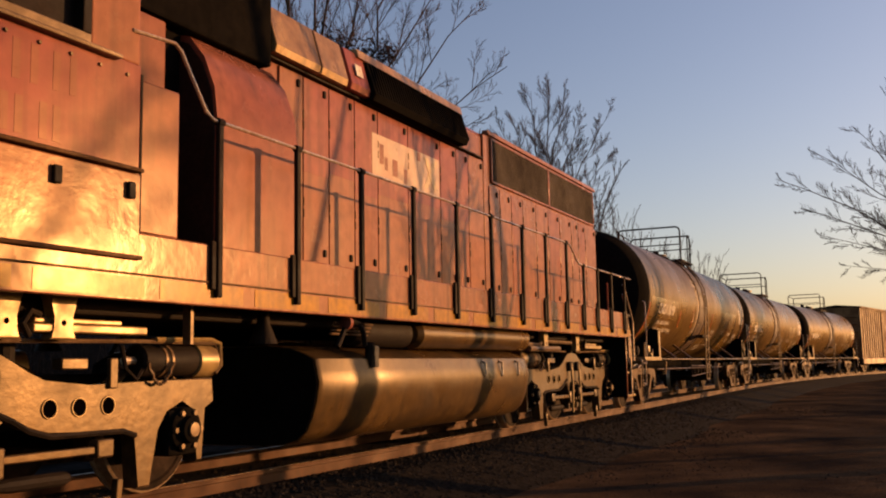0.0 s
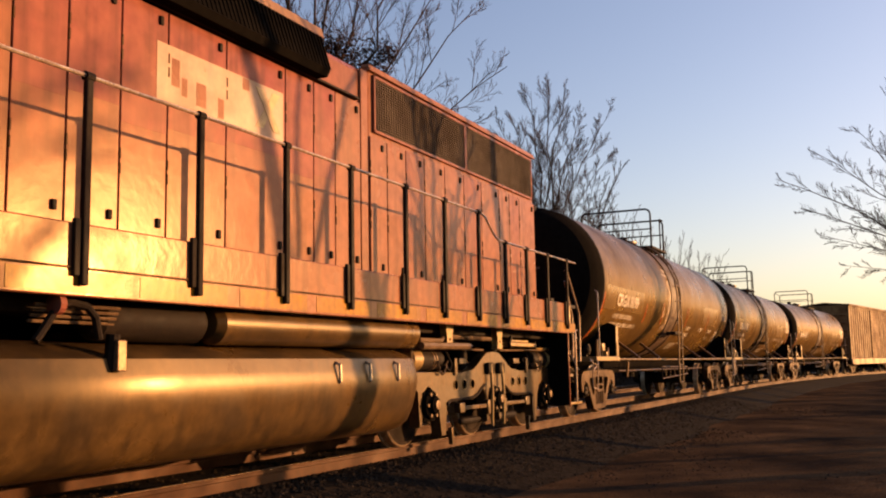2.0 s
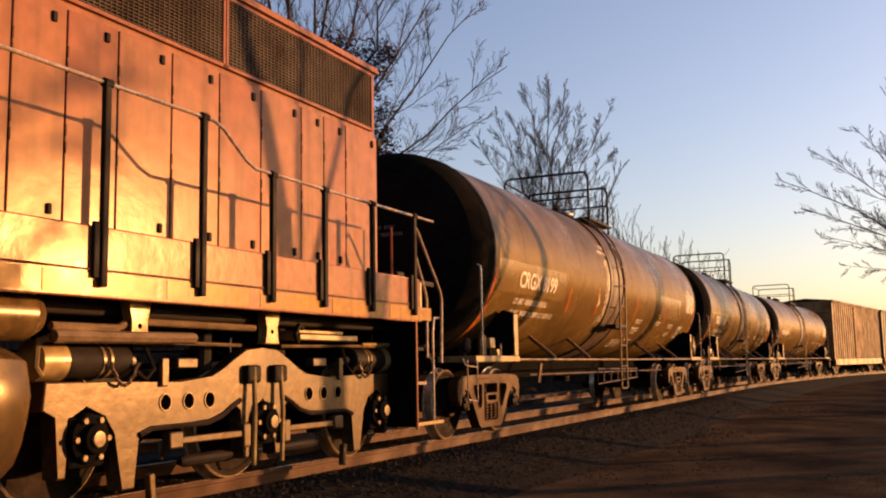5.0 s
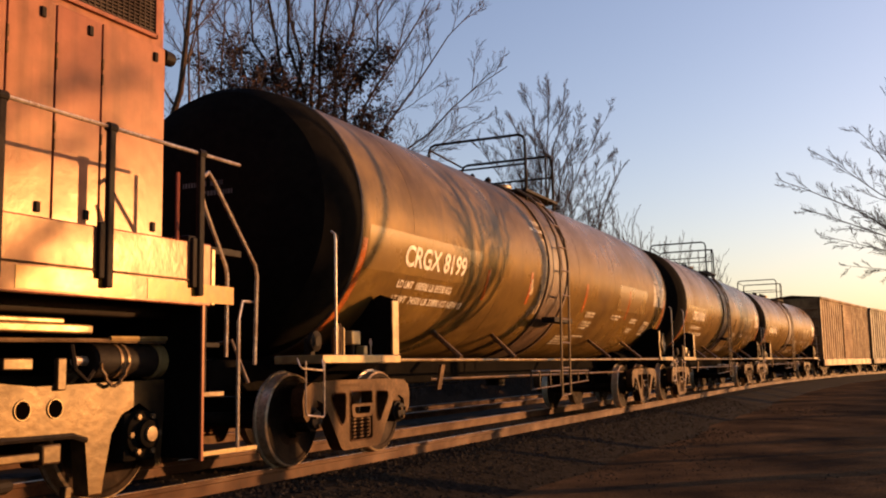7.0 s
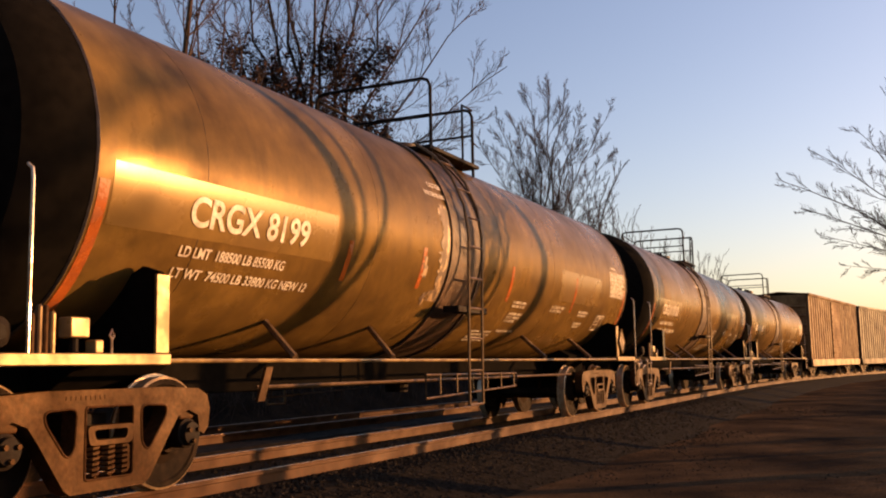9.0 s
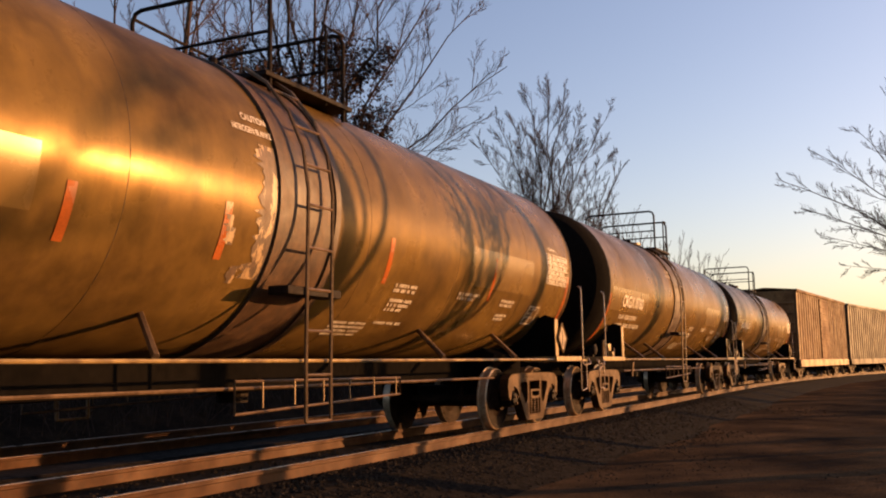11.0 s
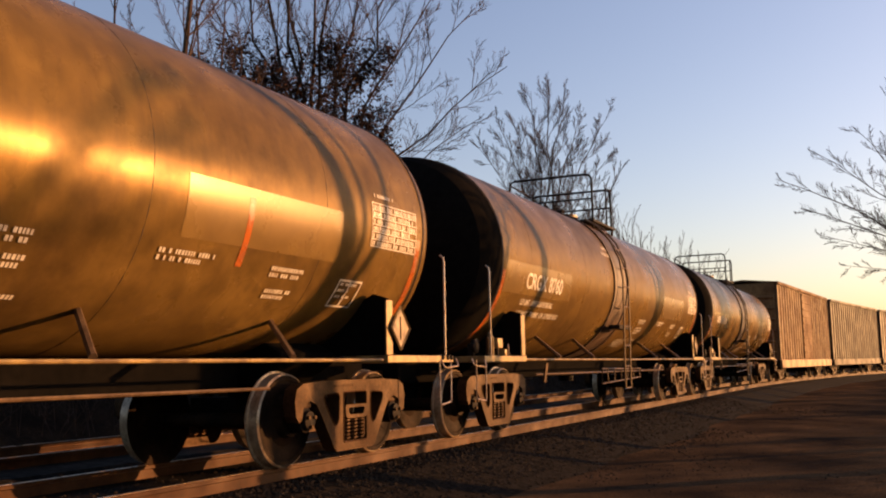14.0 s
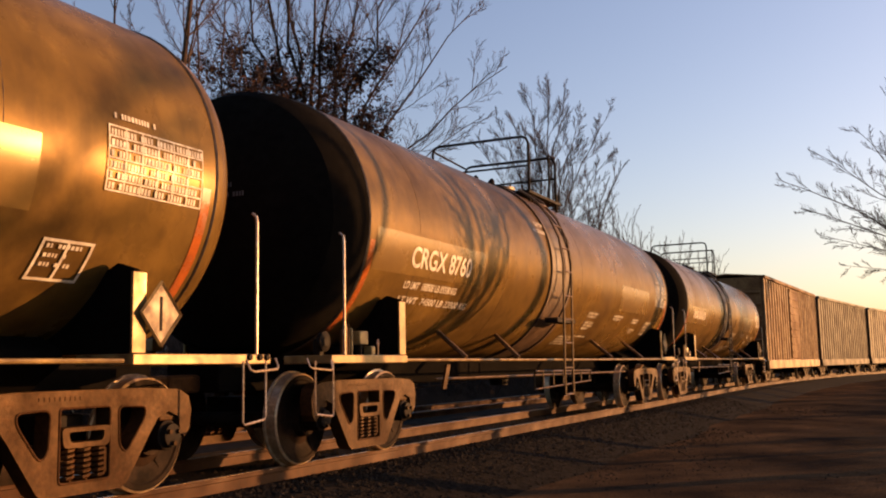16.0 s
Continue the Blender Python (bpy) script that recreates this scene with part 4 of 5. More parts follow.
                box(bm, x - 0.005, x + 0.005, *sorted((s * (HY + 0.02), s * (HY + 0.042))), 3.74, 4.36)
            part("wire_mesh", bm, MESH, g, "rusty wire mesh", smooth=None)
            bm = B()
            for z in (3.70, 4.36):
                box(bm, a - LX - 0.03, b - LX + 0.03, *sorted((s * (HY + 0.01), s * (HY + 0.05))), z, z + 0.035, 0.005)
            for x in (a - 0.035, b):
                box(bm, x - LX, x - LX + 0.035, *sorted((s * (HY + 0.01), s * (HY + 0.05))), 3.70, 4.395, 0.005)
            part("grille_frame", bm, ORANGE, g)
        part("roof_ledge", lbox(13.15, 18.8, *sorted((s * (HY + 0.01), s * (HY + 0.06))), 4.42, 4.455, 0.008), SALMON, loco)
        part("corner_post", lbox(12.98, 13.14, *sorted((s * HY, s * (HY + 0.03))), 2.0, 4.40, 0.01), SALMON, loco)
        # dynamic brake hatch, flared out above the doors
        prof = [(s * 0.6, 4.58), (s * 0.98, 4.52), (s * 1.10, 4.10), (s * 1.08, 4.03), (s * 0.9, 4.02), (s * 0.6, 4.02)]
        part("hatch_side", prism(B(), prof, "x", 7.5 - LX, 8.86 - LX, 0.012), GOLD, loco, "sooty gold flared hatch side")
        part("hatch_seam", prism(B(), [(u * 1.006, v) for u, v in prof[1:4]] + [(s * 1.0, 4.1)], "x", 8.3 - LX, 8.33 - LX), RUST, loco)
        part("hatch_panel", prism(B(), prof, "x", 8.93 - LX, 9.36 - LX, 0.012), ROSE, loco, "red hatch panel with a pale decal")
        q = prism(B(), [(s * 1.085, 4.21), (s * 1.092, 4.21), (s * 1.06, 4.35), (s * 1.053, 4.35)], "x", 9.06 - LX, 9.2 - LX)
        part("decal", q, WHITE, loco)
        intake = part("brake_intake", prism(B(), [(s * 0.6, 4.50), (s * 1.03, 4.46), (s * 1.16, 4.07), (s * 1.12, 4.0), (s * 0.6, 4.0)], "x", 9.36 - LX, 12.02 - LX, 0.015), SHADE_BLACK, loco, "black dynamic brake intake grille")
        for k in range(40):
            x = 9.42 + 0.066 * k
            part("slat", prism(B(), [(s * 1.025, 4.455), (s * 1.05, 4.455), (s * 1.165, 4.08), (s * 1.14, 4.08)], "x", x - LX, x + 0.02 - LX), SHADE_BLACK, intake)
        part("hatch_eave", prism(B(), [(s * 0.5, 4.64), (s * 1.0, 4.575), (s * 1.03, 4.47), (s * 0.98, 4.465), (s * 0.5, 4.5)], "x", 9.2 - LX, 12.1 - LX, 0.012), GOLD, loco, "dusty hatch roof edge")
        part("drip_ledge", lbox(7.5, 12.9, *sorted((s * 0.92, s * 1.0)), 3.995, 4.02, 0.006), BLACK, loco)
        # air filter housing behind the cab
        part("filter_grille", lbox(5.25, 7.48, *sorted((s * 0.6, s * 1.06)), 3.86, 4.75, 0.03), SHADE_BLACK, loco, "black central air intake grille")
        prof = [(s * 0.9, 3.86), (s * 1.02, 3.82), (s * 1.18, 3.62), (s * 1.29, 3.34), (s * 1.33, 3.0), (s * 1.33, 1.93), (s * 0.9, 1.93)]
        part("blower_housing", prism(B(), prof, "x", 6.33 - LX, 7.52 - LX), ORANGE, loco, "rounded orange blower housing", smooth=40)
        # dark plate paints the shade on the housing's front face
        part("housing_shade", prism(B(), [(s * 0.9, 3.80), (s * 1.01, 3.76), (s * 1.16, 3.57), (s * 1.26, 3.31), (s * 1.295, 3.0), (s * 1.295, 1.95), (s * 0.9, 1.95)], "x", 6.315 - LX, 6.345 - LX), DARK, loco, "shaded front of the housing painted dark")
        part("housing_flange", prism(B(), [(s * 0.88, 3.9), (s * 1.34, 3.02), (s * 1.345, 1.93), (s * 0.88, 1.93)], "x", 7.52 - LX, 7.56 - LX, 0.008), ORANGE, loco)
        # near-black colour carries the shade deep in this recess
        part("recess", lbox(5.2, 6.33, *sorted((s * 0.3, s * 0.92)), 1.93, 3.86, 0.01), SHADE_BLACK, loco, "recess behind the cab, painted dark for shade")
        part("recess_panel", lbox(5.2, 6.0, *sorted((s * 0.92, s * 1.05)), 3.2, 3.84, 0.02), ORANGE, loco)
        cd = part("cabinet", lbox(5.22, 5.66, *sorted((s * 1.0, s * 1.5)), 1.94, 3.08, 0.02), SALMON, loco, "upright electrical cabinet door")
        part("cabinet_seam", lbox(5.205, 5.225, *sorted((s * 1.46, s * 1.53)), 1.94, 3.1), BLACK, cd)
        # stanchions and hand rail
        posts = [6.03, 7.13, 8.27, 9.42, 10.58, 11.69, 12.85, 13.86, 14.88]
        low = [15.80, 16.63, 17.53, 18.47]
        for X, top in [(x, 2.91) for x in posts] + [(x, 2.61) for x in low]:
            p = part("stanchion", lbox(X - 0.03, X + 0.03, *sorted((s * (SY + 0.005), s * (SY + 0.05))), 1.52, top, 0.012), BLACK, loco, "black handrail stanchion")
            part("foot_bracket", lbox(X - 0.085, X - 0.035, *sorted((s * SY, s * (SY + 0.035))), 1.58, 1.96, 0.008), BLACK, p)
            part("rail_clamp", turned(B(), [(-0.035, 0.034), (0.035, 0.034)], "x", (X - LX, s * (SY + 0.028), top + 0.012), 10), BLACK, p)
        y = s * (SY + 0.028)
        pts = [(5.12, s * 1.52, 3.41), (5.49, y, 3.41), (5.56, y, 3.37), (5.86, y, 2.97), (5.95, y, 2.925), (9, y, 2.925), (12, y, 2.925), (15.0, y, 2.92), (15.12, y, 2.88), (15.42, y, 2.68), (15.55, y, 2.63), (17, y, 2.625), (18.95, y, 2.62)]
        part("hand_rail", rod(B(), [(a - LX, b, c) for a, b, c in pts], 0.015, 8), CHROME, loco, "long worn tubular hand rail")
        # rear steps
        # shade painted black on the panel; only its sunlit edge stays orange
        part("step_panel", lbox(18.54, 18.58, *sorted((s * 1.0, s * (SY - 0.02))), 0.30, 1.46, 0.008), SHADE_BLACK, loco, "step well side, black for its shaded face")
        part("step_edge", lbox(18.545, 18.575, *sorted((s * (SY - 0.02), s * SY)), 0.28, 1.46, 0.005), SALMON, loco, "orange edge of the step well")
        part("step_post", rod(B(), [(19.045 - LX, s * 1.52, 1.36), (19.04 - LX, s * 1.52, 0.34)], 0.016, 7), CHROME, loco, "bright step post")
        part("rail_hook", rod(B(), [(19.045 - LX, s * 1.52, 1.36), (19.12 - LX, s * 1.50, 1.52), (19.26 - LX, s * 1.5, 1.52)], 0.012, 6), CHROME, loco)
        part("stanchion", rod(B(), [(18.66 - LX, s * 1.2, 1.93), (18.66 - LX, s * 1.2, 2.55)], 0.016, 6), ROSE, loco)
        part("jumper_box", lbox(18.8, 18.98, *sorted((s * 1.0, s * 1.2)), 1.93, 2.06, 0.02), BLACK, loco)
        part("step_well", lbox(18.58, 19.04, *sorted((s * 0.75, s * 0.98)), 0.30, 1.46, 0.008), BLACK, loco, "black step well back")
        for z, X1, mat in ((0.31, 19.30, CREAM), (0.76, 18.86, STEEL), (1.14, 18.80, BLACK)):
            st = part("step", lbox(18.59, X1, *sorted((s * 0.97, s * (SY - 0.06))), z, z + 0.03, 0.006), BLACK, loco, "black steel step")
            part("step_lip", lbox(18.59, X1, *sorted((s * (SY - 0.06), s * (SY - 0.035))), z - 0.005, z + 0.034, 0.006), mat, st, "worn step edge")
        part("end_sill_cap", lbox(18.643, 18.69, *sorted((s * 0.9, s * (SY + 0.003))), 1.46, 1.90, 0.008), CREAM, loco, "worn pale end of the sill")
        for pts in ([(18.56, 2.30), (18.60, 2.21), (18.86, 1.78), (18.88, 1.70), (18.87, 1.06)], [(18.58, 2.47), (18.63, 2.51), (18.69, 2.46), (19.25, 1.82), (19.275, 1.74), (19.25, 1.0)]):
            part("step_rail", rod(B(), [(u - LX, s * 1.53, v) for u, v in pts], 0.017, 7), CHROME, loco, "bent bright step rail")
        part("uncoupling_lever", rod(B(), [(19.16 - LX, s * 0.3, 1.05), (19.18 - LX, s * 1.35, 1.2), (19.2 - LX, s * 1.5, 0.85)], 0.016, 6), STEEL, loco)
        # cab side
        part("cab_side", lbox(1.9, 5.2, *sorted((s * 1.46, s * 1.53)), 1.93, 3.16, 0.01), ROSE, loco, "faded red cab side with ghost lettering")
        part("cab_upper", lbox(4.72, 5.2, *sorted((s * 1.44, s * 1.52)), 3.16, 4.6, 0.02), SALMON, loco)
        part("cab_upper", lbox(1.9, 3.4, *sorted((s * 1.44, s * 1.52)), 3.16, 4.6, 0.02), SALMON, loco)
        part("cab_upper", lbox(3.4, 4.72, *sorted((s * 1.44, s * 1.52)), 4.25, 4.6, 0.02), SALMON, loco)
        win = part("cab_window", lbox(3.4, 4.72, *sorted((s * 1.40, s * 1.43)), 3.16, 4.25), GLASS, loco, "cab side window")
        for a, b, z0, z1 in ((3.4, 4.72, 3.16, 3.25), (3.4, 3.47, 3.25, 4.25), (4.64, 4.72, 3.25, 4.25), (4.02, 4.08, 3.25, 4.25)):
            part("window_frame", lbox(a, b, *sorted((s * 1.42, s * 1.535)), z0, z1, 0.01), STEEL if z1 < 3.3 else BLACK, win)
        part("arm_rest", lbox(3.3, 4.95, *sorted((s * 1.50, s * 1.60)), 3.13, 3.165, 0.01), STEEL, loco)
        for z in (2.36, 1.735):
            part("battery_box_ledge", lbox(1.9, 5.18, *sorted((s * 1.53, s * 1.60)), z, z + 0.03, 0.008), RUST, loco)
        part("battery_box", lbox(1.9, 5.18, *sorted((s * 1.50, s * (SY + 0.006))), 1.76, 2.35, 0.01), FLANK, loco, "orange battery box door")
        for X in (3.2, 4.41, 5.07):
            part("box_latch", lbox(X - 0.035, X + 0.035, *sorted((s * 1.565, s * 1.60)), 2.16, 2.28, 0.012), BLACK, loco, "black box latch")
        bm = B()
        for k in range(12):
            turned(bm, [(s * 1.53, 0.016), (s * 1.545, 0.012)], "y", (2.2 + 0.26 * k - LX, 0, 3.06), 8)
        part("rivets", bm, STEEL, loco)
        # ghost lettering too worn to read
        for k, (a, w, z, h) in enumerate(((3.5, 0.2, 2.78, 0.26), (3.78, 0.2, 2.78, 0.26), (4.08, 0.2, 2.78, 0.26), (4.4, 0.2, 2.78, 0.26), (3.7, 0.17, 2.44, 0.24), (4.0, 0.17, 2.44, 0.24), (4.3, 0.17, 2.44, 0.24))):
            for da in (0.0, w - 0.06):
                part("ghost_letter", lbox(a + da, a + da + 0.06, *sorted((s * 1.53, s * 1.532)), z, z + h), ORANGE, loco, "faint worn letter stroke")
        # pale logo panel on the doors
        part("logo_panel", lbox(9.62, 11.44, *sorted((s * (HY + 0.0235), s * (HY + 0.0265))), 3.19, 3.70), PALE, loco, "faded pale yellow painted panel")
        for X, w, z0, z1 in ((9.80, 0.10, 3.36, 3.60), (9.93, 0.07, 3.30, 3.46), (10.12, 0.13, 3.26, 3.47), (10.42, 0.08, 3.22, 3.40), (10.78, 0.10, 3.58, 3.69)):
            part("logo_shape", lbox(X, X + w, *sorted((s * (HY + 0.0265), s * (HY + 0.028))), z0, z1), SALMON, loco, "worn orange letter stroke")
        # crossed logo strokes in brighter cream, with the sun's glare painted in
        for X0, X1 in ((10.98, 11.26), (11.26, 10.98)):
            outline = [(X0 - LX, 3.27), (X0 + 0.12 - LX, 3.27), (X1 + 0.12 - LX, 3.66), (X1 - LX, 3.66)]
            lift = 0.0266 if X0 < X1 else 0.0296
            part("logo_shape", prism(B(), outline, "y", *sorted((s * (HY + lift), s * (HY + lift + 0.0025)))), CREAM, loco, "pale diagonal logo stroke, brightened for glare")
        # reservoir, piping under the sill
        part("air_reservoir", turned(B(), [(9.9 - LX, 0.04), (9.92 - LX, 0.12), (9.99 - LX, 0.17), (13.5 - LX, 0.17), (13.6 - LX, 0.12), (13.63 - LX, 0.04)], "x", (0, s * 1.25, 1.335), 28), TANKM, loco, "long oily air reservoir")
        part("air_reservoir", turned(B(), [(8.62 - LX, 0.04), (8.66 - LX, 0.11), (8.74 - LX, 0.155), (9.80 - LX, 0.165), (9.86 - LX, 0.12)], "x", (0, s * 1.20, 1.335), 28), BLACK, loco, "black air reservoir")
        part("oil_filler", turned(B(), [(1.18, 0.13), (1.26, 0.10), (1.36, 0.06), (1.46, 0.05)], "z", (7.02 - LX, s * 1.30, 0), 16), BLACK, loco, "black conical filler")
        part("drop_bracket", lbox(5.98, 6.02, *sorted((s * 1.28, s * 1.36)), 1.16, 1.46, 0.005), STEEL, loco)
        for k in range(4):
            z = 1.40 - 0.035 * k
            part("cooling_pipe", rod(B(), [(8.05 - LX, s * (1.4 - 0.02 * k), z), (8.8 - LX, s * (1.4 - 0.02 * k), z)], 0.012, 6), STEEL, loco, "finned cooling pipe")
        pts = [(8.02, 1.16), (8.10, 1.26), (8.20, 1.40), (8.30, 1.42), (8.44, 1.40), (8.52, 1.33), (8.56, 1.18)]
        part("air_pipe", rod(B(), [(u - LX, s * 1.45, v) for u, v in pts], 0.028, 8), BLACK, loco, "arched black pipe")
        part("pipe_flange", turned(B(), [(8.14 - LX, 0.03), (8.15 - LX, 0.07), (8.20 - LX, 0.07), (8.21 - LX, 0.03)], "x", (0, s * 1.46, 1.40), 14), ROSE, loco, "red pipe flange")
        part("pipe", rod(B(), [(13.7 - LX, s * 1.3, 1.27), (14.3 - LX, s * 1.3, 1.27), (14.5 - LX, s * 1.25, 1.33), (16.0 - LX, s * 1.25, 1.32)], 0.03, 8), STEEL, loco)
        part("pipe", rod(B(), [(13.7 - LX, s * 1.33, 1.2), (15.1 - LX, s * 1.33, 1.21)], 0.045, 8), STEEL, loco)
        for X in (2.2, 3.1, 4.28, 4.74, 14.5, 16.16):
            outline = [(-0.13, 1.47), (0.13, 1.47), (0.10, 1.41), (0.065, 1.33), (0.07, 1.25), (0.12, 1.18), (-0.12, 1.18), (-0.07, 1.25), (-0.065, 1.33), (-0.10, 1.41)]
            bk = part("truck_bracket", prism(B(), [(u + X - LX, v) for u, v in outline], "y", *sorted((s * 1.24, s * 1.33)), 0.012), CREAM, loco, "dusty waisted bracket under the sill")
            # small black disc, again painted darkness instead of an opening
            part("bracket_hole", turned(B(), [(s * 1.328, 0.022), (s * 1.333, 0.020)], "y", (X - LX, 0, 1.29), 12), VOID, bk)
        for X0, X1 in ((4.5, 5.55), (16.62, 17.68)):
            led = part("sand_tray", lbox(X0, X1, *sorted((s * 1.08, s * 1.32)), 1.225, 1.285, 0.012), CREAM, loco, "dusty tray under the sill")
            part("tray_lid", lbox(X0 + 0.04, X1 - 0.22, *sorted((s * 1.05, s * 1.28)), 1.29, 1.325, 0.01), CREAM, led)
            part("tray_hose", rod(B(), [(X0 + 0.06 - LX, s * 1.30, 1.34), (X0 - 0.04 - LX, s * 1.33, 1.36), (X0 - 0.10 - LX, s * 1.33, 1.28), (X0 - 0.03 - LX, s * 1.31, 1.20)], 0.025, 8), BLACK, led)
    # roof
    part("roof", prism(B(), [(-0.95, 4.44), (-0.5, 4.64), (0.5, 4.64), (0.95, 4.44)], "x", 7.5 - LX, 12.1 - LX, 0.02), GOLD, loco, "dusty hatch roof")
    for X in (14.2, 15.95, 17.7):
        bm = turned(B(), [(4.44, 0.68), (4.60, 0.68), (4.62, 0.64), (4.62, 0.1), (4.66, 0.08)], "z", (X - LX, 0, 0), 36)
        part("radiator_fan", bm, GOLD, loco, "round roof fan housing")
    for X in (13.9, 14.6, 15.3):
        part("lift_lug", lbox(X, X + 0.12, -0.86, -0.74, 4.46, 4.53, 0.015), STRIPE, loco)
    part("roof_rim", lbox(13.15, 18.8, -0.97, -0.87, 4.455, 4.50, 0.01), SALMON, loco)
    # cab, nose and ends
    part("cab", lbox(1.9, 5.2, -1.44, 1.44, 1.93, 4.7, 0.08), BLACK, loco, "cab interior and roof")
    part("cab_roof", prism(B(), [(-1.54, 4.55), (-0.7, 4.85), (0.7, 4.85), (1.54, 4.55)], "x", 1.8 - LX, 5.3 - LX, 0.03), ORANGE, loco)
    part("nose", lbox(-0.2, 1.9, -0.95, 0.95, 1.92, 3.1, 0.12), ORANGE, loco, "low orange nose")
    part("end_plate", lbox(18.9, 19.05, -1.2, 1.2, 0.75, 1.9, 0.02), BLACK, loco, "black rear end plate")
    for X0, X1 in ((19.05, 19.75), (-1.6, -0.9)):
        part("coupler", lbox(X0, X1, -0.12, 0.12, 0.74, 0.94, 0.03), RUST, loco, "rusty knuckle coupler")
    # marker lamp and class light on the hood end
    part("marker_lamp", turned(B(), [(18.78 - LX, 0.07), (18.9 - LX, 0.06)], "x", (0, -0.9, 3.6), 12), BLACK, loco)
    # fuel tank
    side = [(0.85, 1.19), (1.12, 1.165), (1.29, 1.11), (1.41, 1.05), (1.435, 0.94), (1.46, 0.82), (1.43, 0.66), (1.385, 0.50), (1.32, 0.37), (1.22, 0.285), (1.08, 0.24), (0.85, 0.225)]
    prof = [(-u, v) for u, v in side] + [(u, v) for u, v in reversed(side)]
    bm = B()
    rings = [[bm.verts.new((X - LX, u * k, 0.70 + (v - 0.70) * k)) for u, v in prof] for X, k in ((7.72, 0.985), (7.76, 1.0), (9.5, 1.0), (11.5, 1.0), (13.2, 1.0), (13.38, 0.985), (13.48, 0.95), (13.54, 0.88), (13.56, 0.8))]
    for r0, r1 in zip(rings, rings[1:]):
        for i in range(len(prof)):
            bm.faces.new((r0[i], r0[(i + 1) % len(prof)], r1[(i + 1) % len(prof)], r1[i]))
    bm.faces.new(rings[0])
    bm.faces.new(rings[-1][::-1])
    ft = part("fuel_tank", bm, TANKM, loco, "large oily brown fuel tank with bevelled sides", smooth=30)
    # black plate added over the front end to stand for its shade
    part("tank_end", prism(B(), [(u * 0.975, 0.70 + (v - 0.70) * 0.97) for u, v in prof], "x", 7.70 - LX, 7.725 - LX), SHADE_BLACK, ft, "fuel tank front end, black for its shade")
    for s in (-1, 1):
        for X in (11.66, 12.25, 12.86):
            part("tank_handle", rod(B(), [(X - LX, s * 1.40, 1.02), (X - LX, s * 1.47, 0.99), (X - LX, s * 1.475, 0.83), (X - LX, s * 1.43, 0.80)], 0.016, 6), CHROME, ft, "small bright handle")
        part("filler_pipe", rod(B(), [(8.72 - LX, s * 1.40, 0.98), (8.72 - LX, s * 1.42, 1.22)], 0.05, 10), BLACK, ft)
        part("fuel_gauge", lbox(8.70, 8.79, *sorted((s * 1.43, s * 1.485)), 0.96, 1.18, 0.01), STEEL, ft, "worn fuel gauge plate")
    for X in (6.085 - 2.07, 16.2):
        loco_truck(loco, X)
    return loco


locomotive()


# ---- box cars at the tail ----
def box_car(x, label, mat, rib_mat, seed, length=14.8):
    car = empty("box_car", (0, 0, 0), label, "box car", "box cars in the train")
    rolling.append((car, x))
    h = length / 2
    top = 4.45
    part("body", box(B(), -h, h, -1.48, 1.48, 0.95, top, 0.03), mat, car, "rusty steel car body")
    part("roof", prism(B(), [(-1.52, top - 0.02), (0, top + 0.14), (1.52, top - 0.02), (1.52, top + 0.05), (0, top + 0.2), (-1.52, top + 0.05)], "x", -h - 0.03, h + 0.03), mat, car)
    for s in (-1, 1):
        n = 24
        for k in range(n + 1):
            xx = -h + 0.05 + (length - 0.1) * k / n
            if abs(xx) < 1.4 and seed == 1:
                continue
            # rib paint is lighter than the body, sun on the ribs put into colour
            part("rib", prism(B(), [(xx - 0.06, s * 1.478), (xx + 0.06, s * 1.478), (xx + 0.05, s * 1.525), (xx - 0.05, s * 1.525)], "z", 0.98, top - 0.05), rib_mat, car, "rib with sunlight painted in")
        if seed == 1:
            d = part("sliding_door", box(B(), -1.3, 1.3, *sorted((s * 1.48, s * 1.55)), 1.05, top - 0.15, 0.02), mat, car, "ribbed sliding door")
            for k in range(9):
                z = 1.3 + 0.36 * k
                part("door_rib", box(B(), -1.28, 1.28, *sorted((s * 1.55, s * 1.58)), z, z + 0.1, 0.01), mat, d)
        part("side_sill", box(B(), -h, h, *sorted((s * 1.46, s * 1.57)), 0.62, 0.98, 0.02), rib_mat, car)
        part("roof_rail", box(B(), -h, h, *sorted((s * 1.48, s * 1.57)), top - 0.08, top + 0.06, 0.015), mat, car)
    for q in (-1, 1):
        part("end_wall", box(B(), *sorted((q * h, q * (h + 0.05))), -1.4, 1.4, 1.0, top, 0.02), mat, car)
        for k in range(6):
            z = 1.3 + 0.5 * k
            part("end_corrugation", rod(B(), [(q * (h + 0.04), -1.35, z), (q * (h + 0.04), 1.35, z)], 0.07, 8), mat, car)
        part("coupler", box(B(), *sorted((q * h, q * (h + 0.62))), -0.12, 0.12, 0.74, 0.94, 0.03), RUST, car)
        freight_truck(car, q * (h - 1.9))
    part("underframe", box(B(), -h, h, -0.5, 0.5, 0.7, 0.96, 0.02), BLACK, car)
    return car


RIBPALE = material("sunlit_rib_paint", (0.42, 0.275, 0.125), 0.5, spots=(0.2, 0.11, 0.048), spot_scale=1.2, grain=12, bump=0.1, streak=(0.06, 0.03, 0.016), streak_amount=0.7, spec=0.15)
RIBDARK = material("dull_rib_paint", (0.075, 0.050, 0.030), 0.55, spots=(0.030, 0.020, 0.012), spot_scale=1.2, grain=12, bump=0.1, streak=(0.03, 0.02, 0.013), streak_amount=0.7, spec=0.1)
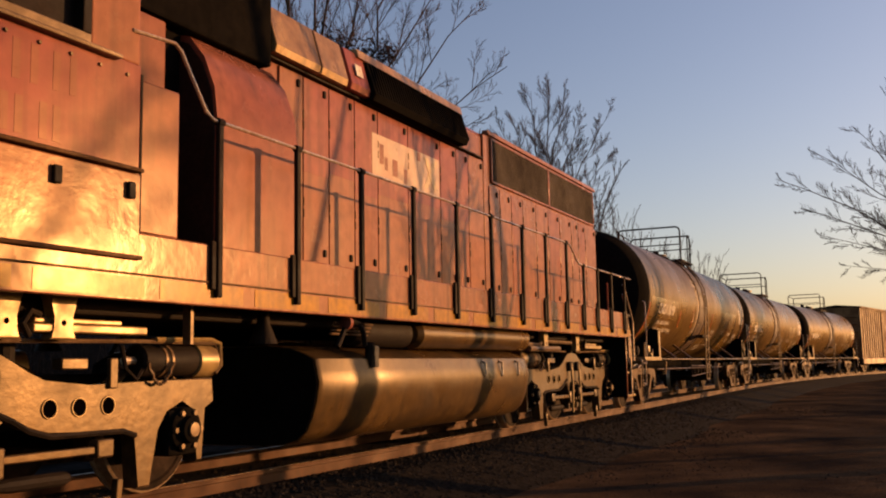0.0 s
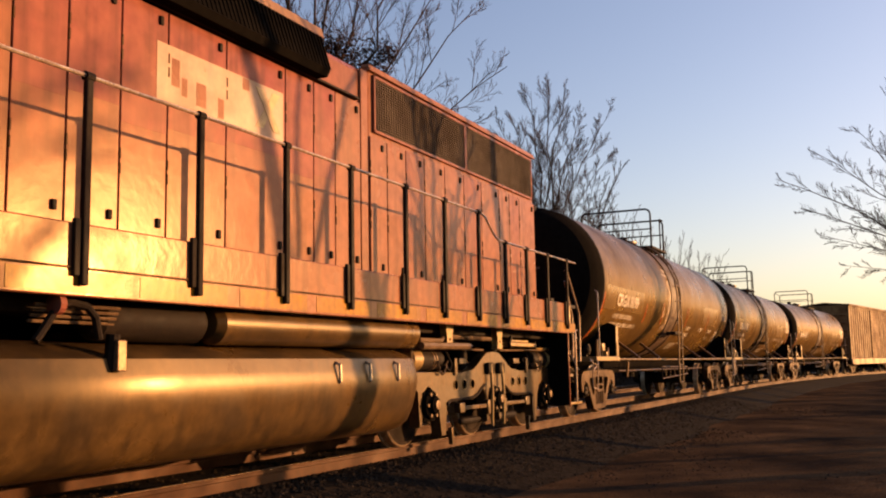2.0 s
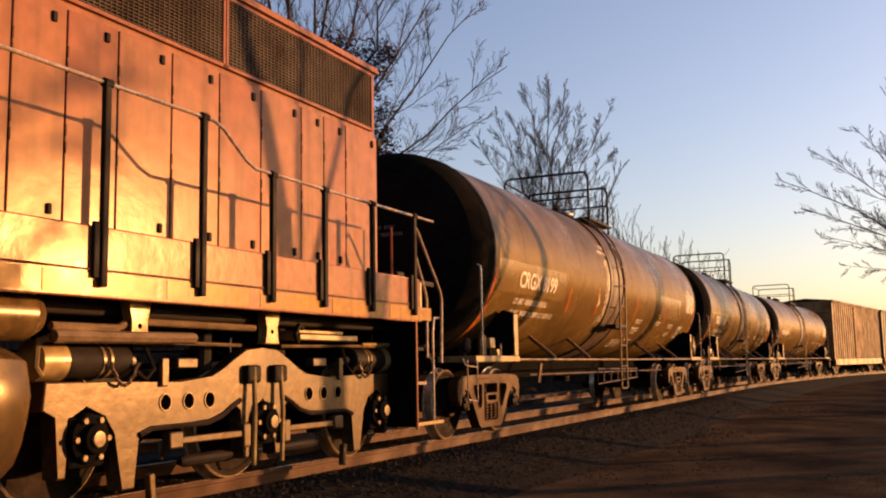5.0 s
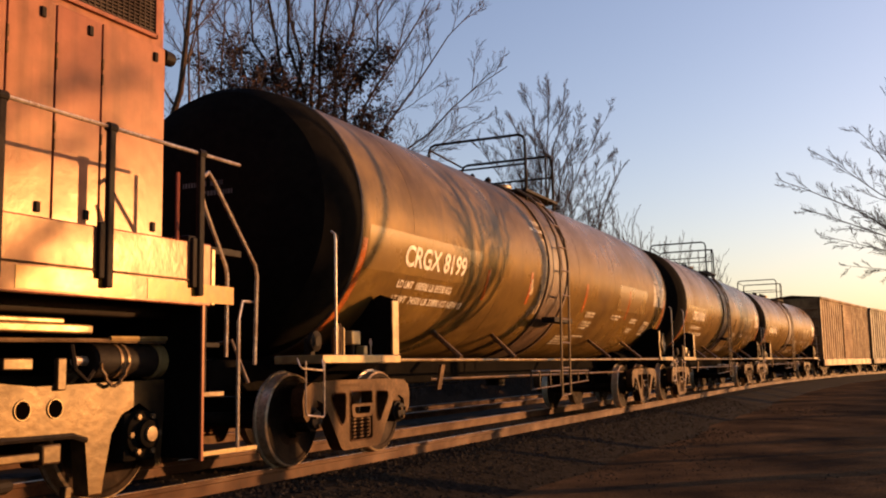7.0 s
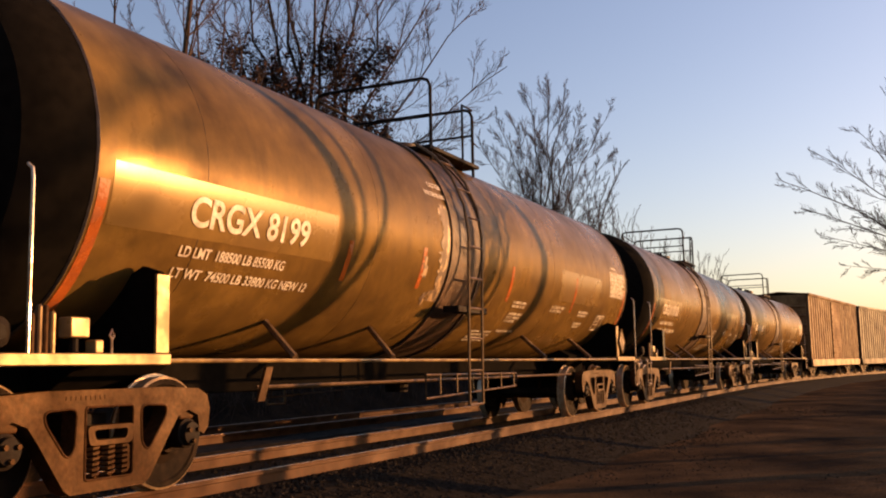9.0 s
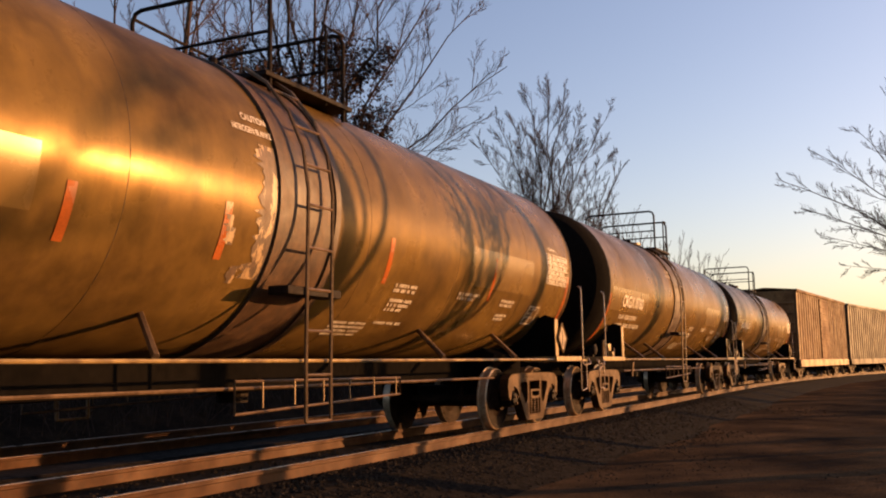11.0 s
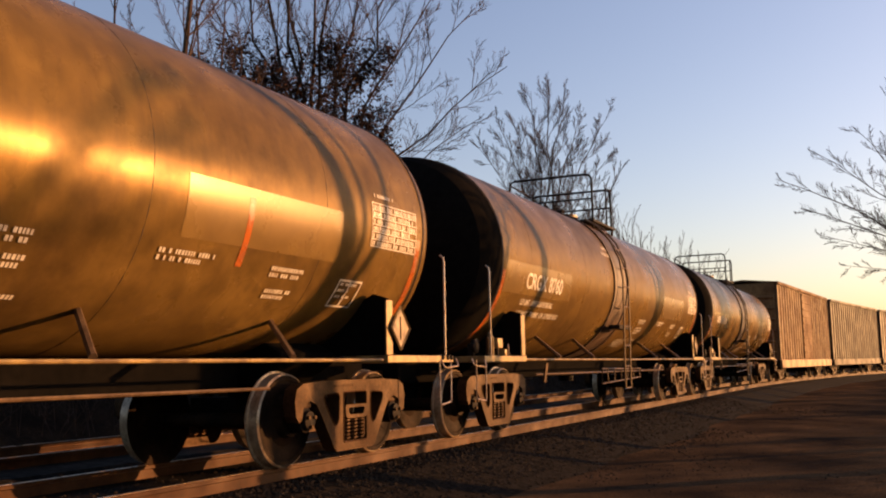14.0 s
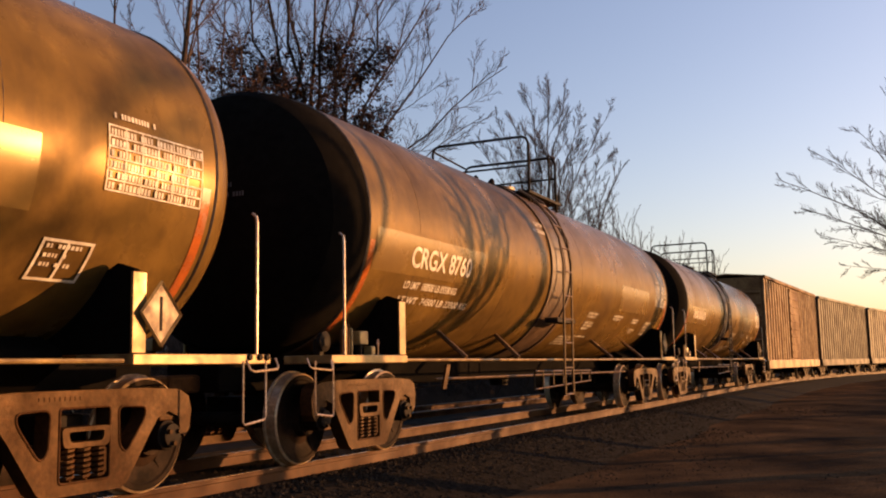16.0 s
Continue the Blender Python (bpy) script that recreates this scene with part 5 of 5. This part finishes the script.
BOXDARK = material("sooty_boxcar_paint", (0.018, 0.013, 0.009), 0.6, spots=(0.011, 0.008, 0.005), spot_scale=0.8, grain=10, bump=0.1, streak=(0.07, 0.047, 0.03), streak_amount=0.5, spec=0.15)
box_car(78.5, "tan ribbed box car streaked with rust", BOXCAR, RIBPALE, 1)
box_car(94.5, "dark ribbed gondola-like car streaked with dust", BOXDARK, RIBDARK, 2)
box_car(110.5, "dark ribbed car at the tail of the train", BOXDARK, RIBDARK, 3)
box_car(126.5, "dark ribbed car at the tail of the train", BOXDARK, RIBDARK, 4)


# ---- trees ----
def tree(x, y, label, stems, seed, base=-0.62, leaf_to=0.0, leaf_out=2.4, leaves=0.0, twig=0.008, shoots=9, reach=0.42, depth=3, splay=38, sweep=0.10, toward=(1, 0), bare=0.25, group="bare winter trees"):
    """A bare winter tree. stems: (out, side, height, radius) of each stem's tip from the fork; out runs along `toward`.
    Each stem carries side branches, these carry twigs; some trees keep dead leaves below a height."""
    rnd = random.Random(seed)
    t = empty("tree", (x, y, base), label, "tree", group)
    u = Vector((toward[0], toward[1], 0)).normalized()
    w = Vector((-u.y, u.x, 0))
    trunk, crown, leaf = B(), B(), B()
    fork = stems[0][4] if len(stems[0]) > 4 else 0.0

    def leaf_clump(c, n):
        for k in range(n):
            p = c + Vector((rnd.gauss(0, 0.13), rnd.gauss(0, 0.13), rnd.gauss(-0.06, 0.12)))
            s = rnd.uniform(0.05, 0.10)
            a = Vector((rnd.gauss(0, 1), rnd.gauss(0, 1), rnd.gauss(0, 1))).normalized()
            b = a.orthogonal().normalized()
            v = [leaf.verts.new(p + i * s * a + j * s * b + k2 * s * a.cross(b)) for i, j, k2 in ((-1, 0, 0), (-0.1, 0.6, 0.3), (1, 0, 0.1), (-0.1, -0.6, 0.3))]
            leaf.faces.new((v[0], v[1], v[2]))
            leaf.faces.new((v[0], v[2], v[3]))

    def shoot(p, d, length, r, level):
        """One branch, bending up a little, with its own side shoots."""
        n = 6 if level == 1 else (4 if level == 2 else 3)
        pts, q, dd = [p], p.copy(), d.copy()
        for i in range(n):
            dd = (dd + Vector((rnd.gauss(0, 0.065), rnd.gauss(0, 0.065), rnd.gauss(0.03, 0.05) + sweep * 0.3))).normalized()
            q = q + dd * length / n
            pts.append(q)
        r = max(r, twig)
        rod(crown, pts, r, 5 if level == 1 else 3, max(twig * 0.7, r * 0.35))
        if leaves and 6.2 < pts[-1].z < leaf_to and level >= 2 and pts[-1].dot(u) < leaf_out and rnd.random() < leaves:
            leaf_clump(pts[-1], 5)
            leaf_clump(pts[1], 4)
        if level >= depth:
            return
        m = max(3, int(shoots * (0.85 if level == 1 else 0.55)))
        for k in range(m):
            f = 0.22 + 0.74 * (k + rnd.random()) / m
            spray(pts, f, n, length * reach * (1.15 - 0.55 * f) * rnd.uniform(0.7, 1.4), r * 0.38, level + 1)

    def spray(pts, f, n, length, r, level):
        i = min(int(f * n), n - 1)
        a = pts[i].lerp(pts[i + 1], f * n - i)
        d = (pts[i + 1] - pts[i]).normalized()
        o = d.orthogonal().normalized()
        o = Matrix.Rotation(rnd.uniform(0, 2 * math.pi), 3, d) @ o
        g = radians(rnd.gauss(splay, 9))
        shoot(a, d * math.cos(g) + o * math.sin(g), length, r, level)

    start = Vector((0, 0, fork))
    rmax = max(s[3] for s in stems)
    if fork:
        pts = [Vector((rnd.gauss(0, 0.02), rnd.gauss(0, 0.02), fork * k / 5)) for k in range(6)]
        pts[0].z = -0.1
        rod(trunk, pts, rmax * 1.5, 10, rmax * 1.25)
    for s in stems:
        tip = u * s[0] + w * s[1] + Vector((0, 0, s[2]))
        n = 9
        span = tip - start
        bow = Vector((span.x, span.y, 0)) * -0.10 + Vector((0, 0, 0.35 * sweep * span.length))
        pts = []
        for k in range(n + 1):
            f = k / n
            jit = Vector((rnd.gauss(0, 1), rnd.gauss(0, 1), 0)) * 0.012 * span.length * (f * (1 - f) * 4)
            pts.append(start + span * f + bow * (4 * f * (1 - f)) * (1 if abs(s[0]) + abs(s[1]) > 1.2 else 0.3) + jit)
        rod(trunk, pts, s[3], 8, max(twig, s[3] * 0.18))
        for k in range(shoots):
            f = bare + (0.98 - bare) * (k + rnd.random()) / shoots
            spray(pts, f, n, span.length * reach * (1.1 - 0.75 * f) * rnd.uniform(0.6, 1.2), s[3] * 0.23, 1)
    part("trunk", trunk, BARK, t)
    part("crown", crown, BARK, t, "bare twiggy crown", smooth=None)
    if len(leaf.verts):
        part("leaves", leaf, LEAF, t, "clinging dead brown leaves", smooth=None)
    else:
        leaf.free()
    return t


RIGHT = (0.425, -0.905)                              # across the view
# the big oak behind the train, its stems spread like a fan
tree(24.2, 9.5, "tall many-stemmed oak with clinging dead leaves",
     [(-3.2, 0.6, 13.4, 0.07, 3.6), (-2.5, -0.6, 15.0, 0.075), (-1.9, -0.9, 15.8, 0.085), (-1.3, 0.8, 16.6, 0.09), (-0.6, -0.7, 16.8, 0.085), (0.3, 1.2, 16.9, 0.09), (1.2, -0.6, 16.6, 0.085), (2.2, 1.0, 15.8, 0.08), (3.2, -0.4, 14.6, 0.08),
      (4.2, 0.3, 13.6, 0.07), (5.2, -0.5, 12.4, 0.065), (6.2, 0.6, 10.9, 0.06), (5.4, 1.0, 9.4, 0.05)], 11, leaf_to=11.6, leaf_out=2.6, leaves=0.34, twig=0.006, shoots=12, reach=0.34, splay=33, toward=RIGHT, bare=0.18)
# slender stems beside it
tree(16.7, 8.9, "slender bare tree leaning behind the train", [(1.3, 0, 14.5, 0.11, 2.0), (-1.4, 0.5, 13.8, 0.05), (2.3, -0.5, 13.6, 0.045)], 13, twig=0.006, shoots=12, reach=0.26, toward=RIGHT, bare=0.4)
tree(20.0, 9.6, "slender young bare trees behind the train", [(-0.8, 0.2, 14.0, 0.06, 1.0), (0.3, -0.3, 13.2, 0.055), (1.0, 0.3, 12.4, 0.05)], 14, twig=0.006, shoots=13, reach=0.28, toward=RIGHT, leaf_to=9.5, leaves=0.10)
# the spreading tree further down the line
tree(48.4, 10.3, "spreading bare winter tree beyond the siding",
     [(-3.6, 0.5, 13.6, 0.05, 6.0), (-2.6, -0.9, 14.8, 0.055), (-1.6, 0.9, 15.2, 0.055), (-0.6, -0.5, 16.2, 0.065), (0.5, 0.5, 16.8, 0.075), (1.2, -0.6, 16.2, 0.06), (2.2, 0.7, 15.2, 0.06), (3.6, -0.4, 14.9, 0.06), (3.9, 0.5, 13.0, 0.045)], 15,
     twig=0.006, shoots=17, reach=0.32, splay=28, toward=RIGHT, bare=0.14)
tree(53.3, 10.0, "bare winter tree with one long leaning limb", [(2.9, 0, 13.2, 0.075, 4.5), (2.0, 0.6, 12.4, 0.06), (0.9, -0.6, 12.0, 0.05), (-0.4, -0.6, 11.6, 0.05), (-1.4, 0.3, 10.8, 0.05)], 16, twig=0.008, shoots=13, reach=0.28, splay=28, toward=RIGHT, bare=0.2)
for k in range(9):
    rr = random.Random(30 + k)
    hh = 12.6 - 0.38 * k
    tree(56.5 + 3.6 * k, 10.4 - 0.42 * k + rr.uniform(-0.5, 0.8), "far bare winter thicket along the line",
         [(rr.uniform(-2.1, 2.1), rr.uniform(-0.8, 0.8), hh * rr.uniform(0.68, 1.02), 0.05) + ((1.2,) if q == 0 else ()) for q in range(12)], 40 + k, twig=0.0105, shoots=10, reach=0.22, depth=2, splay=24, toward=RIGHT, bare=0.25)
# the tree whose branches hang into the sky over the yard road
tree(38.0, -9.0, "wide bare tree hanging over the yard road",
     [(6.4, 0.3, 8.2, 0.05, 3.6), (5.7, -0.9, 7.2, 0.045), (5.0, 0.9, 9.0, 0.045), (3.6, -0.4, 10.0, 0.05), (2.6, 0.6, 11.2, 0.06), (5.0, 0.8, 5.9, 0.035), (4.4, -0.8, 4.9, 0.03), (3.6, 0.5, 6.6, 0.035), (1.2, 0.3, 12.4, 0.07), (-2.5, 0.4, 12.0, 0.08)], 24, base=-0.45,
     twig=0.0048, shoots=16, reach=0.27, sweep=0.06, splay=30, toward=(0, 1), bare=0.3)
# trees on the sunny side, which throw their shade on the train
tree(16.56, -10.0, "forked bare tree beside the yard road", [(-2.0, 0, 7.8, 0.135, 3.0), (2.0, 0.2, 7.8, 0.06), (-0.3, 0.3, 8.2, 0.045)], 22, base=-0.45, twig=0.016, shoots=4, reach=0.22, depth=2, splay=30, bare=0.55, group="bare trees beside the road")
tree(19.0, -9.2, "twiggy young bare tree beside the yard road", [(-0.9, 0.2, 6.4, 0.065, 1.8), (0.0, -0.2, 6.8, 0.075), (0.9, 0.2, 6.5, 0.06), (1.5, 0, 5.4, 0.05)], 23, base=-0.45, twig=0.019, shoots=8, reach=0.34, depth=2, bare=0.2, group="bare trees beside the road")
tree(23.6, -11.3, "straight slender bare tree beside the yard road", [(-1.7, 0, 10.5, 0.145, 1.2)], 21, base=-0.45, twig=0.02, shoots=5, reach=0.2, depth=2, bare=0.62, group="bare trees beside the road")
tree(22.0, -22.0, "bare spreading tree across the yard road", [(-2.6, 0.3, 7.6, 0.10, 3.2), (-0.8, 0.6, 8.6, 0.11), (1.2, -0.5, 8.8, 0.10), (2.9, 0.2, 7.4, 0.09)], 33, base=-0.62, twig=0.03, shoots=7, reach=0.36, depth=2, bare=0.15, group="bare trees beside the road")
tree(32.5, -12.6, "bare tree beside the yard road", [(0.3, 0, 9.0, 0.14, 3.0), (1.6, 0.3, 8.2, 0.08), (-1.4, 0.3, 8.0, 0.08)], 29, base=-0.45, twig=0.018, shoots=6, reach=0.3, depth=2, bare=0.3, group="bare trees beside the road")
for k, (bx, by) in enumerate(((44.0, -14.6), (48.6, -15.0), (53.2, -15.2))):
    rr = random.Random(70 + k)
    tree(bx, by, "dense bare tree with dead leaves beside the yard road",
         [(rr.uniform(-2, 2), rr.uniform(-2, 2), rr.uniform(6.5, 9.0), 0.10) + ((1.0,) if q == 0 else ()) for q in range(6)], 80 + k, base=-0.45, twig=0.02, shoots=7, reach=0.36, depth=3, leaf_to=9.0, leaves=0.4, bare=0.2, group="bare trees beside the road")

# unseen low brush, added on the south side to keep the road in shade
bm = B()
rnd = random.Random(9)
for k in range(4200):
    x = rnd.uniform(2, 75)
    if math.sin(x * 0.45) > 0.72:
        continue
    y = -15.5 + rnd.gauss(0, 0.7)
    h = rnd.uniform(0.68, 1.1)
    a = Vector((x, y, -0.45))
    b = a + Vector((rnd.gauss(0, 0.25), rnd.gauss(0, 0.25), 0.9)) * h
    c = b + Vector((rnd.gauss(0, 0.4), rnd.gauss(0, 0.4), 0.75)) * h
    rod(bm, [a, b, c], 0.03, 3, 0.012)
    for q in range(3):
        d = a.lerp(b, rnd.uniform(0.2, 1.0))
        rod(bm, [d, d + Vector((rnd.gauss(0, 0.5), rnd.gauss(0, 0.5), rnd.uniform(0.1, 0.7))) * h], 0.02, 3, 0.01)
tagged(mesh_ob("shade_brush", bm, BARK), "unseen low brush added to shade the road", "undergrowth", kind="stuff")

# brush along the bank behind the siding, added to darken gaps under the train
bm = B()
rnd = random.Random(8)
for k in range(5200):
    x, y = rnd.uniform(-6, 110), 7.2 + abs(rnd.gauss(0, 1.6))
    p = along(x, y).translation
    z = min(1.3, -0.5 + (y - 6.8) * 0.95)
    h = rnd.uniform(0.5, 2.2)
    r = 0.007 if x < 40 else 0.014
    a = Vector((p.x, p.y, z - 0.1))
    b = a + Vector((rnd.gauss(0, 0.22), rnd.gauss(0, 0.22), 0.55)) * h
    c = b + Vector((rnd.gauss(0, 0.3), rnd.gauss(0, 0.3), 0.45)) * h
    rod(bm, [a, b, c], r, 3, r * 0.5)
    for q in range(2):
        d = a.lerp(b, rnd.uniform(0.4, 1.0))
        rod(bm, [d, d + Vector((rnd.gauss(0, 0.3), rnd.gauss(0, 0.3), rnd.uniform(0.1, 0.6))) * h * 0.7], r * 0.7, 3, r * 0.4)
tagged(mesh_ob("undergrowth", bm, BARK), "leafless brown brush added on the bank to block low sky", "undergrowth", kind="stuff")


def motions():
    rows = [i * 1.0 for i in range(17)]
    for ob, x in rolling:
        walk(ob, [(t, along(x - travelled(t))) for t in rows])
    ticks = [i * 0.32 for i in range(51)]
    for ob, at, r in spinning:
        walk(ob, [(t, Matrix.Translation(at) @ Matrix.Rotation(-travelled(t) / r, 4, "Y")) for t in ticks])


motions()
